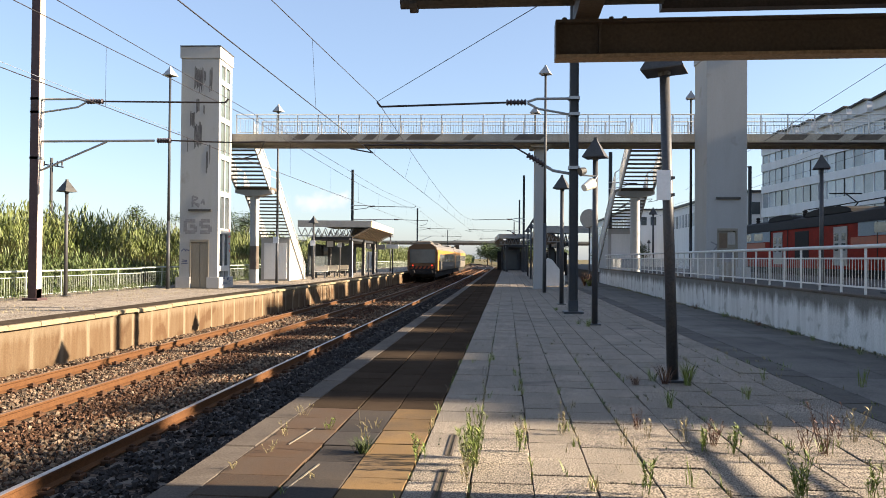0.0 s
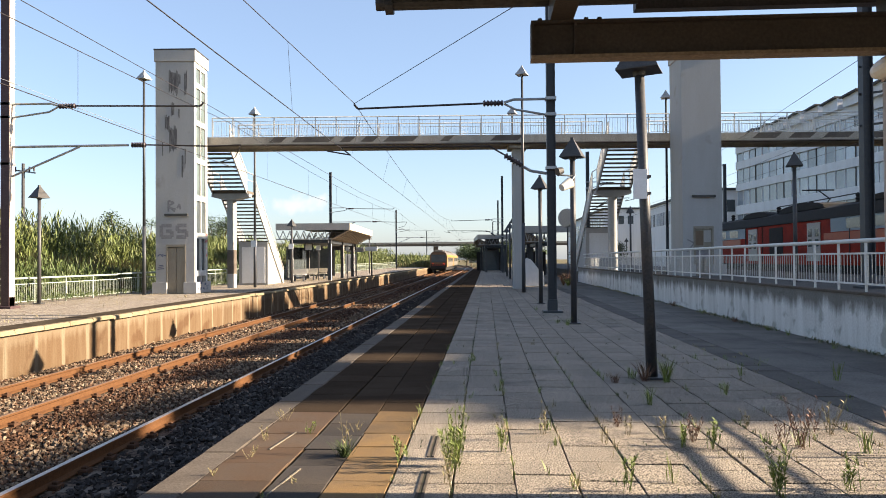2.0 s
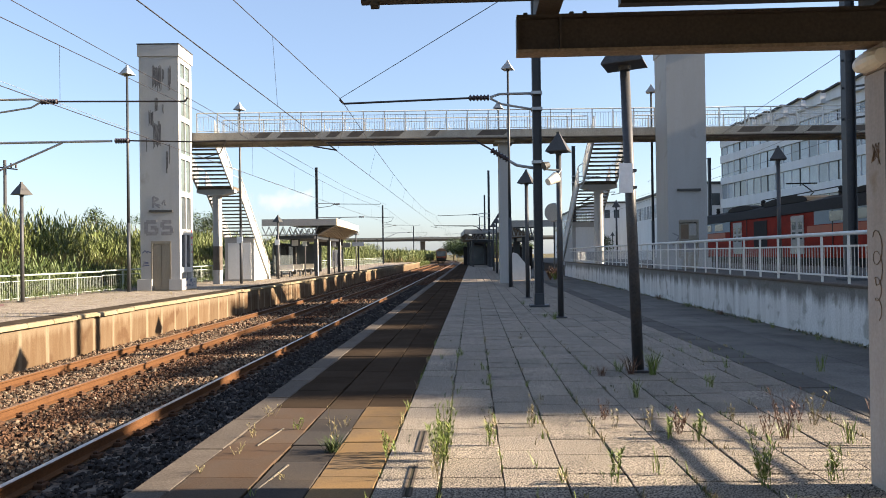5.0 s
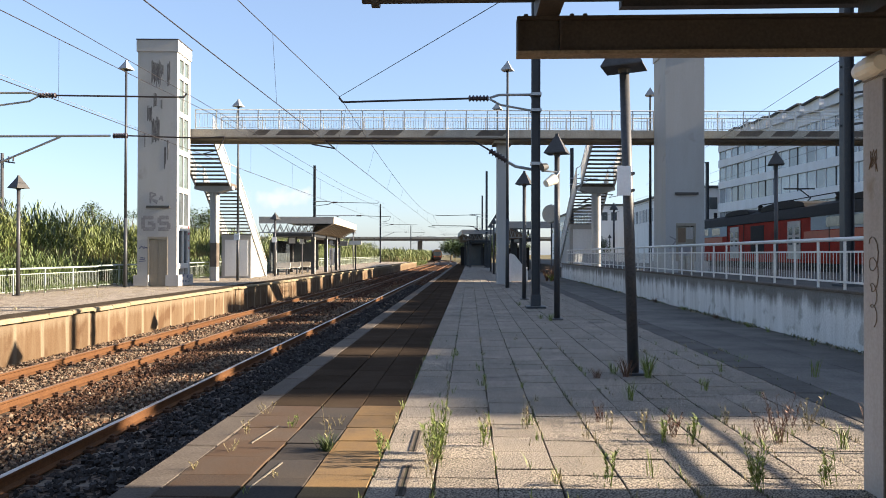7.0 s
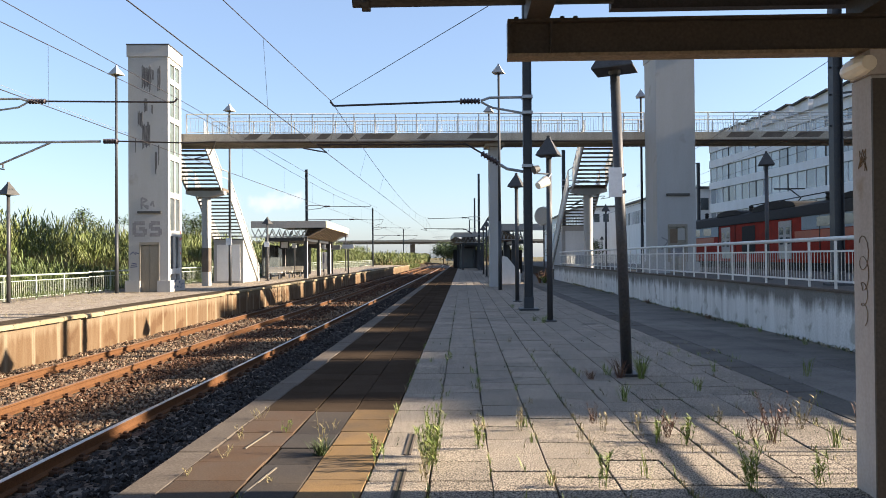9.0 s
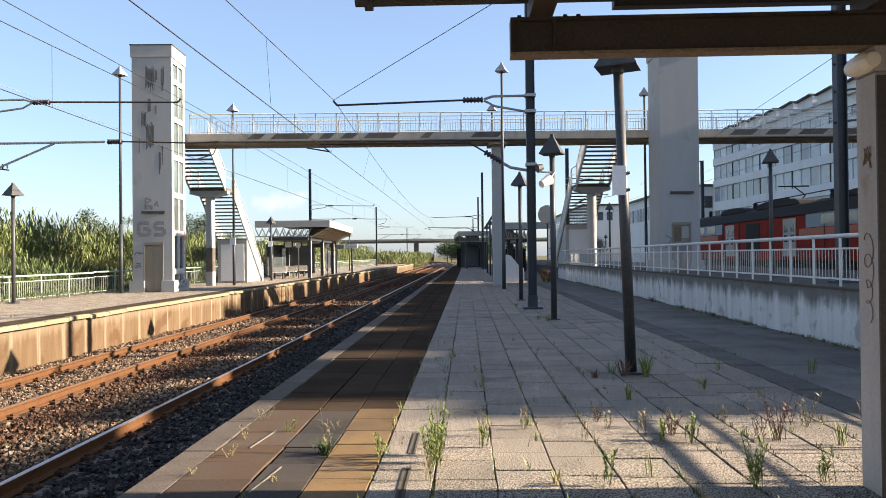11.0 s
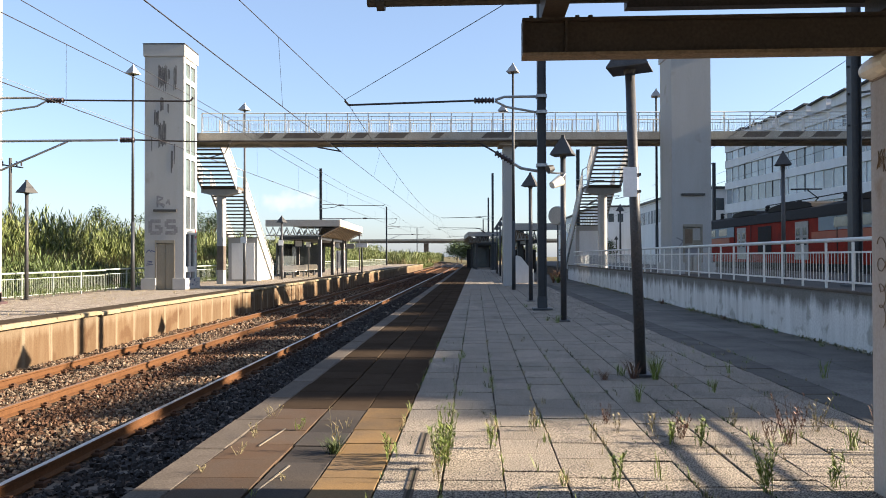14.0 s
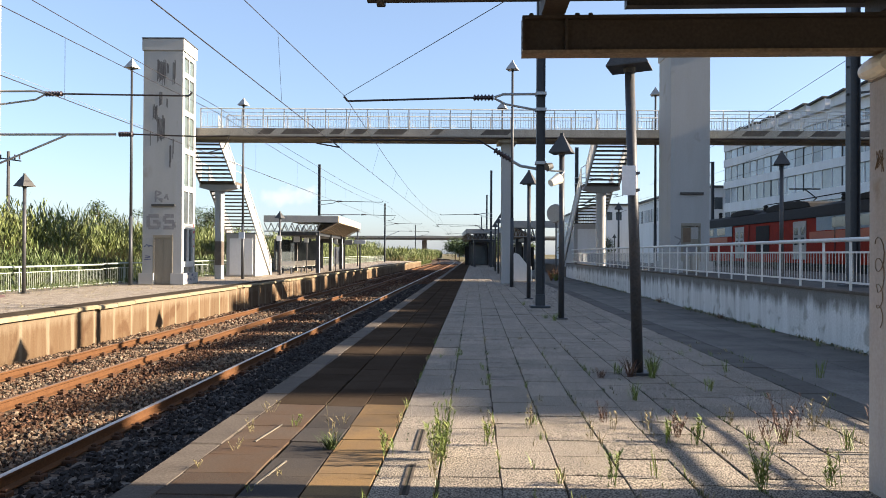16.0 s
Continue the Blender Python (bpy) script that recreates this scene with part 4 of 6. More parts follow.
def mast(x, y, base, tall_, reach, wire_z, steady_z, wide=0.23, colour="steel_dark", label="dark steel catenary mast with insulated arm", flat=False):
    """A catenary mast with an arm towards the track (reach: signed metres)."""
    t = thing("catenary_mast", (x, y, base), label, "catenary mast", "catenary masts")
    h = wide / 2
    e, k_ = 0.018, 0.012
    part("post", Shape().prism([(x - h, y - h), (x - h + e, y - h), (x - h + e, y - k_), (x + h - e, y - k_), (x + h - e, y - h), (x + h, y - h), (x + h, y + h), (x + h - e, y + h), (x + h - e, y + k_), (x - h + e, y + k_), (x - h + e, y + h), (x - h, y + h)], base, tall_, "z"), colour, t, "H-section steel post")
    part("base_plate", Shape().box(x - 0.26, x + 0.26, y - 0.26, y + 0.26, base - 0.02, base + 0.06, 0.01).box(x - h - 0.012, x + h + 0.012, y - h - 0.012, y + h + 0.012, base + 0.06, base + 0.36, 0.01), colour if colour == "steel_dark" else "maroon", t)
    if colour != "steel_dark":
        # Two thin plates colour the front as shaded and the side as sunlit.
        part("front_plate", Shape().box(x - h - 0.01, x + h + 0.005, y - h - 0.02, y - h, base + 0.06, tall_), "maroon", t, "front face with shade in its dark colour")
        part("side_plate", Shape().box(x + h, x + h + 0.012, y - h + 0.002, y + h, base + 0.06, tall_), colour, t, "side face with sunlight in its pale colour")
    if reach:
        g = 1 if reach > 0 else -1
        xa = x + g * h
        xe = x + reach
        o = 0.42 if flat else 0.0
        part("arm_tube", Shape().path([(xa, y, wire_z + 0.05), (x + g * (1.0 + o), y, wire_z + 0.05), (x + g * (1.25 + o), y, wire_z - 0.03)], 0.035).path([(xa, y, wire_z - 0.38), (x + g * (0.95 + o), y, wire_z - 0.22), (x + g * (1.25 + o), y, wire_z - 0.06)], 0.03), "galv", t)
        ribs = (0.05, 0.085, 0.085, 0.05) * 6
        ins = Shape().spindle((x + g * (1.27 + o), y, wire_z - 0.04), (x + g * (1.82 + o), y, wire_z - 0.04), ribs)
        part("insulator", ins, "insulator", t, "ribbed dark insulator")
        part("arm_tube", Shape().tube((x + g * (1.8 + o), y, wire_z - 0.04), (xe - g * 0.1, y, wire_z - 0.12), 0.028).tube((xe, y, wire_z), (xe - g * 0.1, y, wire_z - 0.12), 0.03), "wire", t)
        # lower arm: either a raking strut or a level tube with a stay
        if flat:
            part("arm_tube", Shape().tube((xa, y, steady_z), (x + g * (3.55 + o), y, steady_z), 0.04), "galv", t)
            part("stay_tube", Shape().tube((xa, y, steady_z - 0.95), (x + g * (1.95 + o), y, steady_z - 0.03), 0.035), "galv", t)
            i0, iz = x + g * (3.65 + o), steady_z
        else:
            part("arm_tube", Shape().path([(xa, y, steady_z - 0.70), (x + g * 0.55, y, steady_z - 0.62), (x + g * 0.75, y, steady_z - 0.5)], 0.04), "galv", t)
            i0, iz = x + g * 0.78, steady_z - 0.47
        ins = Shape().spindle((i0, y, iz), (i0 + g * 0.46, y, iz if flat else iz + 0.28), ribs)
        part("insulator", ins, "insulator", t, "ribbed dark insulator")
        if flat:
            part("steady_arm", Shape().path([(i0 + g * 0.45, y, iz), (xe + g * 0.3, y, iz - 0.08), (xe + g * 1.2, y, iz - 0.05)], 0.024).path([(xe + g * 1.2, y, iz - 0.05), (xe + g * 1.0, y, steady_z - 0.45), (xe + g * 0.45, y, steady_z - 0.6)], 0.018), "wire", t)
        else:
            part("steady_arm", Shape().path([(i0 + g * 0.45, y, iz + 0.28), (x + g * 1.65, y, steady_z + 0.06), (xe + g * 0.4, y, steady_z + 0.1)], 0.024).path([(xe + g * 0.4, y, steady_z + 0.1), (xe + g * 0.1, y, steady_z - 0.12), (xe + g * 0.75, y, steady_z)], 0.02), "wire", t)
        for zz in (wire_z + 0.05, wire_z - 0.38, steady_z - 0.55):
            part("bracket", Shape().box(x - h - 0.03, x + h + 0.03, y - h - 0.02, y + h + 0.02, zz - 0.04, zz + 0.04), "galv", t)
    return settle(t, False)


MESS1, CONT1, MESS2, CONT2 = 5.72, 4.45, 5.95, 4.53
mast(1.77, 19.84, 0, 10.2, -5.35, MESS1, CONT1)
mast(1.77, 79, 0, 10.4, -5.5, MESS1, CONT1)
mast(1.85, 112, 0, 10.4, -5.6, MESS1, CONT1)
mast(1.6, 170, -0.9, 10.0, -5.3, MESS1, CONT1)
FAR_ARM = 6.47
mast(-15.27, 23.3, 0, 10.2, 6.41, FAR_ARM, 5.15, 0.26, "mast_lit", "catenary mast on the far platform, shaded front and sunlit side in its colours", True)
mast(-15.0, 71, 0, 10.0, 6.2, FAR_ARM, 5.15, flat=True)
mast(-15.0, 123, -0.5, 9.8, 6.2, FAR_ARM, 5.15, flat=True)
mast(-16.5, 205, -0.9, 9.4, 7.0, FAR_ARM, 5.15, flat=True)
side_mast = mast(9.62, 18.7, SIDE, 10.5, 0, 0, 0, 0.25)
for zz in (6.25, 5.55, 4.75):
    part("bracket", Shape().bar((9.45, 18.7, zz), (10.6, 18.7, zz + 0.15), 0.05, 0.05).tube((10.2, 18.7, zz + 0.12), (10.45, 18.7, zz + 0.15), 0.07, n=10), "steel_dark", side_mast, "dark bracket arm")
far_mast = mast(19.4, 60, -0.3, 9.05, 0, 0, 0)
part("top_arm", Shape().bar((18.3, 60, 8.7), (19.3, 60, 9.0), 0.07, 0.07), "steel_dark", far_mast)
mast(7.2, 52, SIDE, 9.0, 2.5, 6.8, 5.6)


def catenary(x, stations, low_z, label):
    """Stations (y, x, z, sag to the next): messenger, level contact wire at x, and droppers between them."""
    t = thing("overhead_wires", (x, 0, low_z), label, "overhead wire", "overhead wires")
    pts = []
    for (a, xa, za, sag), (b, xb, zb, _) in zip(stations, stations[1:]):
        n = 12
        for i in range(n):
            u = i / n
            y = a + (b - a) * u
            pts.append((xa + (xb - xa) * u + bend(y), y, za + (zb - za) * u - sag * 4 * u * (1 - u)))
    part("messenger_wire", Shape().path(pts, 0.009, 5), "wire", t)
    lo = [(x + bend(y), y, low_z) for y in (stations[0][0], 100, 170, 200, 230, 260, 300, 330)]
    part("contact_wire", Shape().path(lo, 0.009, 5), "wire", t)
    y = 1.5
    while y < 200:
        top = min(pts, key=lambda p: abs(p[1] - y))
        part("dropper", Shape().tube((x + bend(y), y, low_z), (top[0], y, top[2]), 0.004, n=4), "wire", t)
        y += 6.5
    return t


catenary(-3.86, [(-40, -4.2, 6.4, 0.3), (6, -4.5, 6.0, 0), (19.84, -3.55, MESS1, 0.7), (79, -3.98, MESS1, 0.5), (112, -3.98, MESS1, 0.6), (170, -3.98, MESS1, 0.6), (230, -3.98, MESS1, 0.6), (330, -3.98, MESS1, 0)], CONT1, "overhead line above the nearer track")
catenary(-8.3, [(-27, -8.3, MESS2, 0.3), (23.3, -8.3, MESS2, 0.4), (71, -8.3, MESS2, 0.5), (123, -8.3, MESS2, 0.6), (205, -8.3, MESS2, 0.6), (330, -8.3, MESS2, 0)], CONT2, "overhead line above the farther track")
w = thing("stay_wire", (-3.6, 19.84, 5.75), "thin stay wire running from the catenary arm", "wire")
part("strand", Shape().path([(-3.58, 19.84, 5.72), (0.62, 14, 6.30), (8.2, 3.5, 7.35)], 0.008, 5), "wire", w)
w = thing("feeder_wire", (-9.5, 23.3, 7.4), "thin feeder wire above the farther track", "wire")
part("strand", Shape().path([(-8.75, -30, 6.6), (-8.8, 10, 6.45), (-8.85, 23.3, 6.45), (-8.6, 50, 6.1), (-8.3, 71, 6.3)], 0.009, 5), "wire", w)
part("strand", Shape().path([(-15.1, -30, 7.5), (-15.1, 23.3, 7.2), (-15, 71, 6.9)], 0.008, 5), "galv", w)
w = thing("side_wire", (14, 30, 6.5), "thin overhead wire beyond the railing", "wire")
part("strand", Shape().path([(15.8, 20, 6.3), (15.8, 110, 5.9)], 0.012, 5).path([(15.8, 20, 7.3), (15.8, 60, 6.6), (15.8, 110, 7.0)], 0.008, 5), "wire", w)
w = thing("tail_wire", (9.5, 19, 6.4), "thin wire running from the tall mast beyond the railing", "wire")
part("strand", Shape().path([(8.6, 9, 6.4), (9.5, 19.1, 6.46), (10.9, 33, 6.5), (13, 55, 6.6)], 0.008, 5), "wire", w)
up = thing("utility_pole", (-28.7, 44, -1.25), "dark utility pole with a cross arm above the reeds", "utility pole")
part("pole", Shape().tube((-28.7, 44, -1.25), (-28.7, 44, 7.6), 0.12, 0.09, n=10), "lamp_dark", up)
part("cross_arm", Shape().bar((-29.3, 44, 7.2), (-27.9, 44, 7.0), 0.08, 0.08), "lamp_dark", up)
for k in (-29.2, -28.3, -28.0):
    part("insulator", Shape().tube((k, 44, 7.1), (k, 44, 7.4), 0.05, n=8), "insulator", up)
setting("backdrop_cloud", Shape().box(-150, 150, -0.5, 0.5, -42, 42), "cloud", "small thin white cloud low over the horizon", "cloud").location = (-640, 2450, 195)
# ---- canopy over the camera ----
BY = 4.53
cp = thing("platform_canopy", (2.47, BY, 0), "platform canopy with brown girder on a pale column", "canopy")
part("web", Shape().box(0.30, 6.2, BY - 0.012, BY + 0.012, 2.688, 2.882), "beam", cp, "dark brown steel channel girder")
# The bottom flange is lighter and more tan than the web.
part("bottom_flange", Shape().box(0.285, 6.2, BY - 0.06, BY + 0.06, 2.668, 2.688), "beam_edge", cp, "tan bottom flange")
part("top_flange", Shape().box(0.285, 6.2, BY - 0.06, BY + 0.06, 2.882, 2.90), "beam", cp)
part("end_plate", Shape().box(0.285, 0.30, BY - 0.06, BY + 0.06, 2.688, 2.882), "beam", cp)
part("stiffener", Shape().box(0.545, 0.56, BY - 0.055, BY - 0.012, 2.688, 2.882), "beam", cp)
for bx in (0.34, 0.42, 0.62, 0.7):
    part("bolt", Shape().tube((bx, BY - 0.03, 2.90), (bx, BY - 0.03, 2.918), 0.014, n=6), "beam", cp)
part("column", Shape().box(2.435, 2.64, BY - 0.11, BY + 0.11, -0.02, 2.52, 0.01), "column", cp, "pale pink column with scratched scribbles")
# The column's front is darker than its pale sides.
part("dark_front", Shape().box(2.43, 2.66, BY - 0.13, BY - 0.112, -0.01, 2.49), "beam", cp, "dark brown plate on the front of the column")
part("capital", Shape().box(2.43, 2.645, BY - 0.112, BY + 0.115, 2.52, 2.668), "column", cp)
part("capital_roll", Shape().spindle((2.415, BY - 0.13, 2.585), (2.415, BY + 0.13, 2.585), (0.045, 0.062, 0.062, 0.062, 0.045), 14), "plastic_white", cp, "pale rounded bracket under the girder")
roof = Shape()
for i in range(60):
    x = -0.68 + i * 0.12
    roof.box(x, x + 0.07, -4, BY + 0.10, 3.12, 3.15).box(x + 0.07, x + 0.12, -4, BY + 0.10, 3.09, 3.12)
part("roof_sheet", roof, "roof_dark", cp, "dark corrugated roof sheet")
part("gutter", Shape().tube((-0.68, BY + 0.06, 3.07), (0.95, BY + 0.06, 3.07), 0.045, n=12).tube((-0.62, BY + 0.06, 3.055), (-0.57, BY + 0.06, 3.055), 0.055, n=12), "lamp_hat", cp, "round grey gutter")
part("eave_strip", Shape().box(0.95, 6.4, BY + 0.12, BY + 0.2, 3.015, 3.14), "roof_dark", cp)
part("purlin", Shape().box(0.40, 0.54, -4, BY + 0.1, 2.90, 3.09), "beam", cp)
part("purlin", Shape().box(2.4, 2.55, -4, BY + 0.1, 2.90, 3.09), "beam", cp)

# ---- far shelters ----
def shelter(x0, x1, y0, y1, z, label, warm):
    t = thing("platform_shelter", ((x0 + x1) / 2, (y0 + y1) / 2, 0), label, "shelter", "shelters on the platforms")
    part("roof", Shape().box(x0, x1, y0, y1, z - 0.06, z), "roof_dark", t)
    part("fascia", Shape().box(x0, x1, y0 - 0.05, y0, z - 0.45, z + 0.03), "fascia", t, "pale sheet fascia")
    side = x1 if warm else x0
    part("fascia", Shape().box(side - 0.05, side + 0.05, y0, y1, z - 0.45, z + 0.03), "fascia_sunlit" if warm else "fascia", t, "cream fascia with sunlight in its colour" if warm else "")
    inn = side - 1.3 if warm else side + 1.3
    for i in range(13):
        y = y0 + (y1 - y0) * i / 12
        part("bracket", Shape().bar((side, y, z - 0.48), (inn, y, z - 1.18), 0.09, 0.07), "rib" if warm else "truss", t)
    # Dark plate added behind the brackets so that the gaps look shaded.
    part("shade_backing", Shape().add([(side, y0, z - 0.40), (side, y1, z - 0.40), (inn, y1, z - 1.08), (inn, y0, z - 1.08), (side, y0, z - 0.36), (side, y1, z - 0.36), (inn, y1, z - 1.04), (inn, y0, z - 1.04)],
                               [(3, 2, 1, 0), (4, 5, 6, 7), (0, 1, 5, 4), (1, 2, 6, 5), (2, 3, 7, 6), (3, 0, 4, 7)]), "beam" if warm else "steel_dark", t, "dark sloping plate that puts shade between the brackets")
    # Panel added to keep the view under the roof dark.
    part("end_panel", Shape().box(min(x0 + 1.4, x1 - 1.4), max(x0 + 1.4, x1 - 1.4), y1 + 0.02, y1 + 0.08, z - 1.7, z - 0.06), "roof_dark", t, "dark panel added behind the trusses")
    for yy in (y0 + 0.1, y0 + 4.5, y1 - 4.5, y1 - 0.1):
        tr = Shape()
        n = 8
        for i in range(n):
            a, b = x0 + (x1 - x0 - 1.3) * i / n, x0 + (x1 - x0 - 1.3) * (i + 1) / n
            m = (a + b) / 2
            tr.bar((a, yy, z - 0.5), (m, yy, z - 1.05), 0.05, 0.05).bar((m, yy, z - 1.05), (b, yy, z - 0.5), 0.05, 0.05)
        tr.bar((x0, yy, z - 1.08), (x1 - 1.3, yy, z - 1.08), 0.07, 0.07)
        part("truss", tr, "fascia" if yy < y0 + 1 else "truss", t, "zigzag steel truss")
    for x in (x0 + 0.9, x1 - 1.6):
        for y in (y0 + 1.0, (y0 + y1) / 2, y1 - 1.0):
            part("post", Shape().box(x - 0.12, x + 0.12, y - 0.12, y + 0.12, 0, z - 1.05), "steel_dark", t)
            if warm:
                part("post_flange", Shape().box(x + 0.125, x + 0.14, y - 0.12, y + 0.12, 0, z - 1.4), "steel_white", t)
    if not warm:
        # Dark sheet added at the back to make the interior look shaded.
        part("dark_backing", Shape().box(x0 + 0.3, x1 - 0.3, y1 - 0.35, y1 - 0.25, -0.02, z - 1.7), "train_dark", t, "dark sheet added for the shaded interior")
    if warm:
        part("windbreak", Shape().box(x0 + 0.5, x0 + 0.6, y0 + 1, y1 - 1, 0.2, z - 1.6), "glass_dark", t)
    part("back_screen", Shape().box(x0 + 0.8, x1 - 2.2, y0 + 7.0, y0 + 7.1, 0.2, 2.4), "glass_dark", t)
    part("ceiling_panel", Shape().box(x0 + 1, x1 - 1.6, y0 + 0.4, y1 - 0.4, z - 1.35, z - 1.12), "steel_dark", t)
    return settle(t)


shelter(-15.2, -9.95, 52, 66, 4.05, "open steel shelter with pale fascia on the far platform", True)
shelter(2.5, 5.9, 52, 66, 3.75, "dark steel shelter at the back of the platform", False)
shelter(-1.2, 3.4, 80, 96, 4.1, "dark steel shelter farther along the platform", False)


# ---- white buildings behind the side platform ----
def office(x_far, y_far, length, angle, top, label):
    """A long white block; built along -y from its far end, then turned."""
    t = thing("office_building", (0, 0, 0), label, "building")
    deep = 14.0
    z0 = -1.25
    part("wall", Shape().box(0.25, deep, -length, 0, z0, top - 0.5), "bandwhite", t, "white rendered building body")
    bands = [(z0, 3.0), (4.5, 5.8), (7.6, 8.9), (11.0, 12.0), (14.1, 15.2), (top - 1.6, top - 0.5)]
    n = int(length / 1.9)
    wd = length / n
    for i, (za, zb) in enumerate(bands):
        part("band", Shape().box(-0.15, 0.25, -length, 0, za, zb), "bandwhite", t, "white spandrel band")
        if i + 1 == len(bands):
            break
        zc = bands[i + 1][0]
        for k in range(n):
            y = -length + (k + 0.5) * wd
            part("window", Shape().box(0.10, 0.16, y - wd / 2 + 0.06, y + wd / 2 - 0.06, zb, zc), "glass_grey", t)
            part("mullion", Shape().box(0.02, 0.2, y + wd / 2 - 0.06, y + wd / 2 + 0.06, zb, zc), "lamp_hat" if k % 4 == 0 else "bandwhite", t)
    n = int(length / 3.9)
    # Hidden box added to block sun between the roof sheds.
    part("roof_core", Shape().box(0.5, deep, -length, 0, top - 0.5, top + 0.35), "bandwhite", t)
    for k in range(n):
        y = -0.3 - k * 3.9
        part("roof_shed", Shape().prism([(y - 2.9, top - 0.5), (y, top - 0.5), (y, top + 0.45), (y - 2.9, top + 0.75)], -0.7, deep, "x"), "bandwhite", t, "white sawtooth roof light")
        part("roof_eave", Shape().prism([(y - 3.0, top + 0.76), (y + 0.1, top + 0.44), (y + 0.1, top + 0.6), (y - 3.0, top + 0.92)], -1.1, deep, "x"), "lamp_hat", t)
    t.matrix_world = pose(x_far, y_far, 0, 0, 0, angle)
    return t


office(36.4, 108.7, 38.0, 5.7, 18.0, "long white four-storey building with window bands and sawtooth roof")
# Unseen blocks, spaced and raised to shape the shadows they cast.
office(39.75, 70.8, 28.3, 5.7, 19.0, "unseen nearer wing, raised to shade the far platform wall")
office(45.3, 39.2, 7.9, 5.7, 19.8, "unseen white block with sawtooth roof, set to shade the tracks")
office(46.5, 31.3, 23.7, 5.7, 18.8, "unseen white block with sawtooth roof, set to shade the platform")




def hall(x0, x1, y0, y1, top, label, windows):
    t = thing("low_building", ((x0 + x1) / 2, (y0 + y1) / 2, -1.25), label, "building")
    part("wall", Shape().box(x0, x1, y0, y1, -1.25, top), "bandwhite", t)
    part("roof", Shape().box(x0 - 0.4, x1 + 0.4, y0 - 0.4, y1 + 0.4, top, top + 0.35), "lamp_hat", t)
    for i in range(windows):
        y = y0 + (i + 0.5) * (y1 - y0) / windows
        wd = (y1 - y0) / windows
        part("window", Shape().box(x0 - 0.03, x0, y - wd * 0.38, y + wd * 0.38, top - 4.0, top - 1.6), "glass_grey", t)
        part("window_bar", Shape().box(x0 - 0.06, x0 - 0.03, y - 0.05, y + 0.05, top - 4.0, top - 1.6), "bandwhite", t)
    for k in range(3):
        x = x0 + 1.0 + k * 2.0
        part("window", Shape().box(x, x + 1.2, y0 - 0.03, y0, top - 3.2, top - 1.4), "glass_dark", t)
    return t


hall(33, 44, 112, 150, 11.5, "lower white building with a flat grey roof", 16)
hall(25.5, 40, 160, 230, 12.0, "long pale workshop hall in the distance", 18)


# ---- trains ----
def railcar(tail, label):
    """A yellow railcar, its tail at the origin, 24 m long, z = 0 at the rail."""
    t = thing("railcar", (0, 0, 0), label, "train", "cars of the departing train")
    prof = [(-1.45, 1.05), (-1.5, 1.4), (-1.5, 2.9), (-1.35, 3.45), (-0.9, 3.75), (0.9, 3.75), (1.35, 3.45), (1.5, 2.9), (1.5, 1.4), (1.45, 1.05)]
    part("body", Shape().prism(prof, 0.25, 23.7), "train_grey", t, "dusty grey car body")
    part("front_mask", Shape().prism([(-1.42, 1.0), (-1.5, 1.4), (-1.5, 2.9), (-1.32, 3.45), (-0.85, 3.72), (0.85, 3.72), (1.32, 3.45), (1.5, 2.9), (1.5, 1.4), (1.42, 1.0)], 0.0, 0.25), "train_end_shade", t, "yellow car end with shade in its colour")
    for sx in (-1.0, 1.0):
        part("side_panel", Shape().box(*sorted((sx * 1.502, sx * 1.515)), 0.25, 23.7, 2.75, 3.15), "train_yellow", t, "yellow side stripe")
        part("side_panel", Shape().box(*sorted((sx * 1.502, sx * 1.515)), 0.25, 2.3, 1.1, 2.75), "train_yellow", t)
        for k in range(9):
            y = 3.0 + k * 2.25
            part("window", Shape().box(*sorted((sx * 1.5, sx * 1.51)), y, y + 1.5, 1.95, 2.7), "glass_dark", t)
    part("windscreen", Shape().box(-1.25, 1.25, -0.03, 0.0, 1.85, 3.2), "glass_dark", t)
    part("bumper_panel", Shape().box(-1.3, 1.3, -0.04, 0.0, 1.05, 1.55), "train_dark", t)
    stripes = Shape()
    for k in range(6):
        x = -1.15 + k * 0.4
        stripes.add([(x, -0.05, 1.3), (x + 0.2, -0.05, 1.3), (x + 0.35, -0.05, 1.52), (x + 0.15, -0.05, 1.52), (x, -0.04, 1.3), (x + 0.2, -0.04, 1.3), (x + 0.35, -0.04, 1.52), (x + 0.15, -0.04, 1.52)],
                    [(0, 1, 2, 3), (7, 6, 5, 4), (0, 4, 5, 1), (1, 5, 6, 2), (2, 6, 7, 3), (3, 7, 4, 0)])
    part("warning_stripes", stripes, "train_orange", t, "slanted orange warning stripes")
    if tail:
        for x in (-0.95, 0.95):
            part("tail_light", Shape().tube((x, -0.07, 1.62), (x, -0.02, 1.62), 0.075, n=12), "tail", t, "glowing red tail light")
    part("underframe", Shape().box(-1.25, 1.25, 0.6, 23.2, 0.45, 1.05), "train_dark", t)
    part("buffer_beam", Shape().box(-1.3, 1.3, -0.25, 0.3, 0.75, 1.05).tube((-0.9, -0.55, 0.95), (-0.9, 0, 0.95), 0.2, n=12).tube((0.9, -0.55, 0.95), (0.9, 0, 0.95), 0.2, n=12), "train_dark", t)
    for y in (3.0, 5.4, 18.5, 20.9):
        for x in (-0.87, 0.87):
            part("wheel", Shape().tube((x - 0.06, y, 0.44), (x + 0.06, y, 0.44), 0.44, n=20), "train_dark", t)
    part("roof_equipment", Shape().box(-0.7, 0.7, 1.0, 4.0, 3.75, 4.05, 0.1).box(-0.7, 0.7, 9, 13, 3.75, 4.0, 0.1), "train_grey", t)
    return t


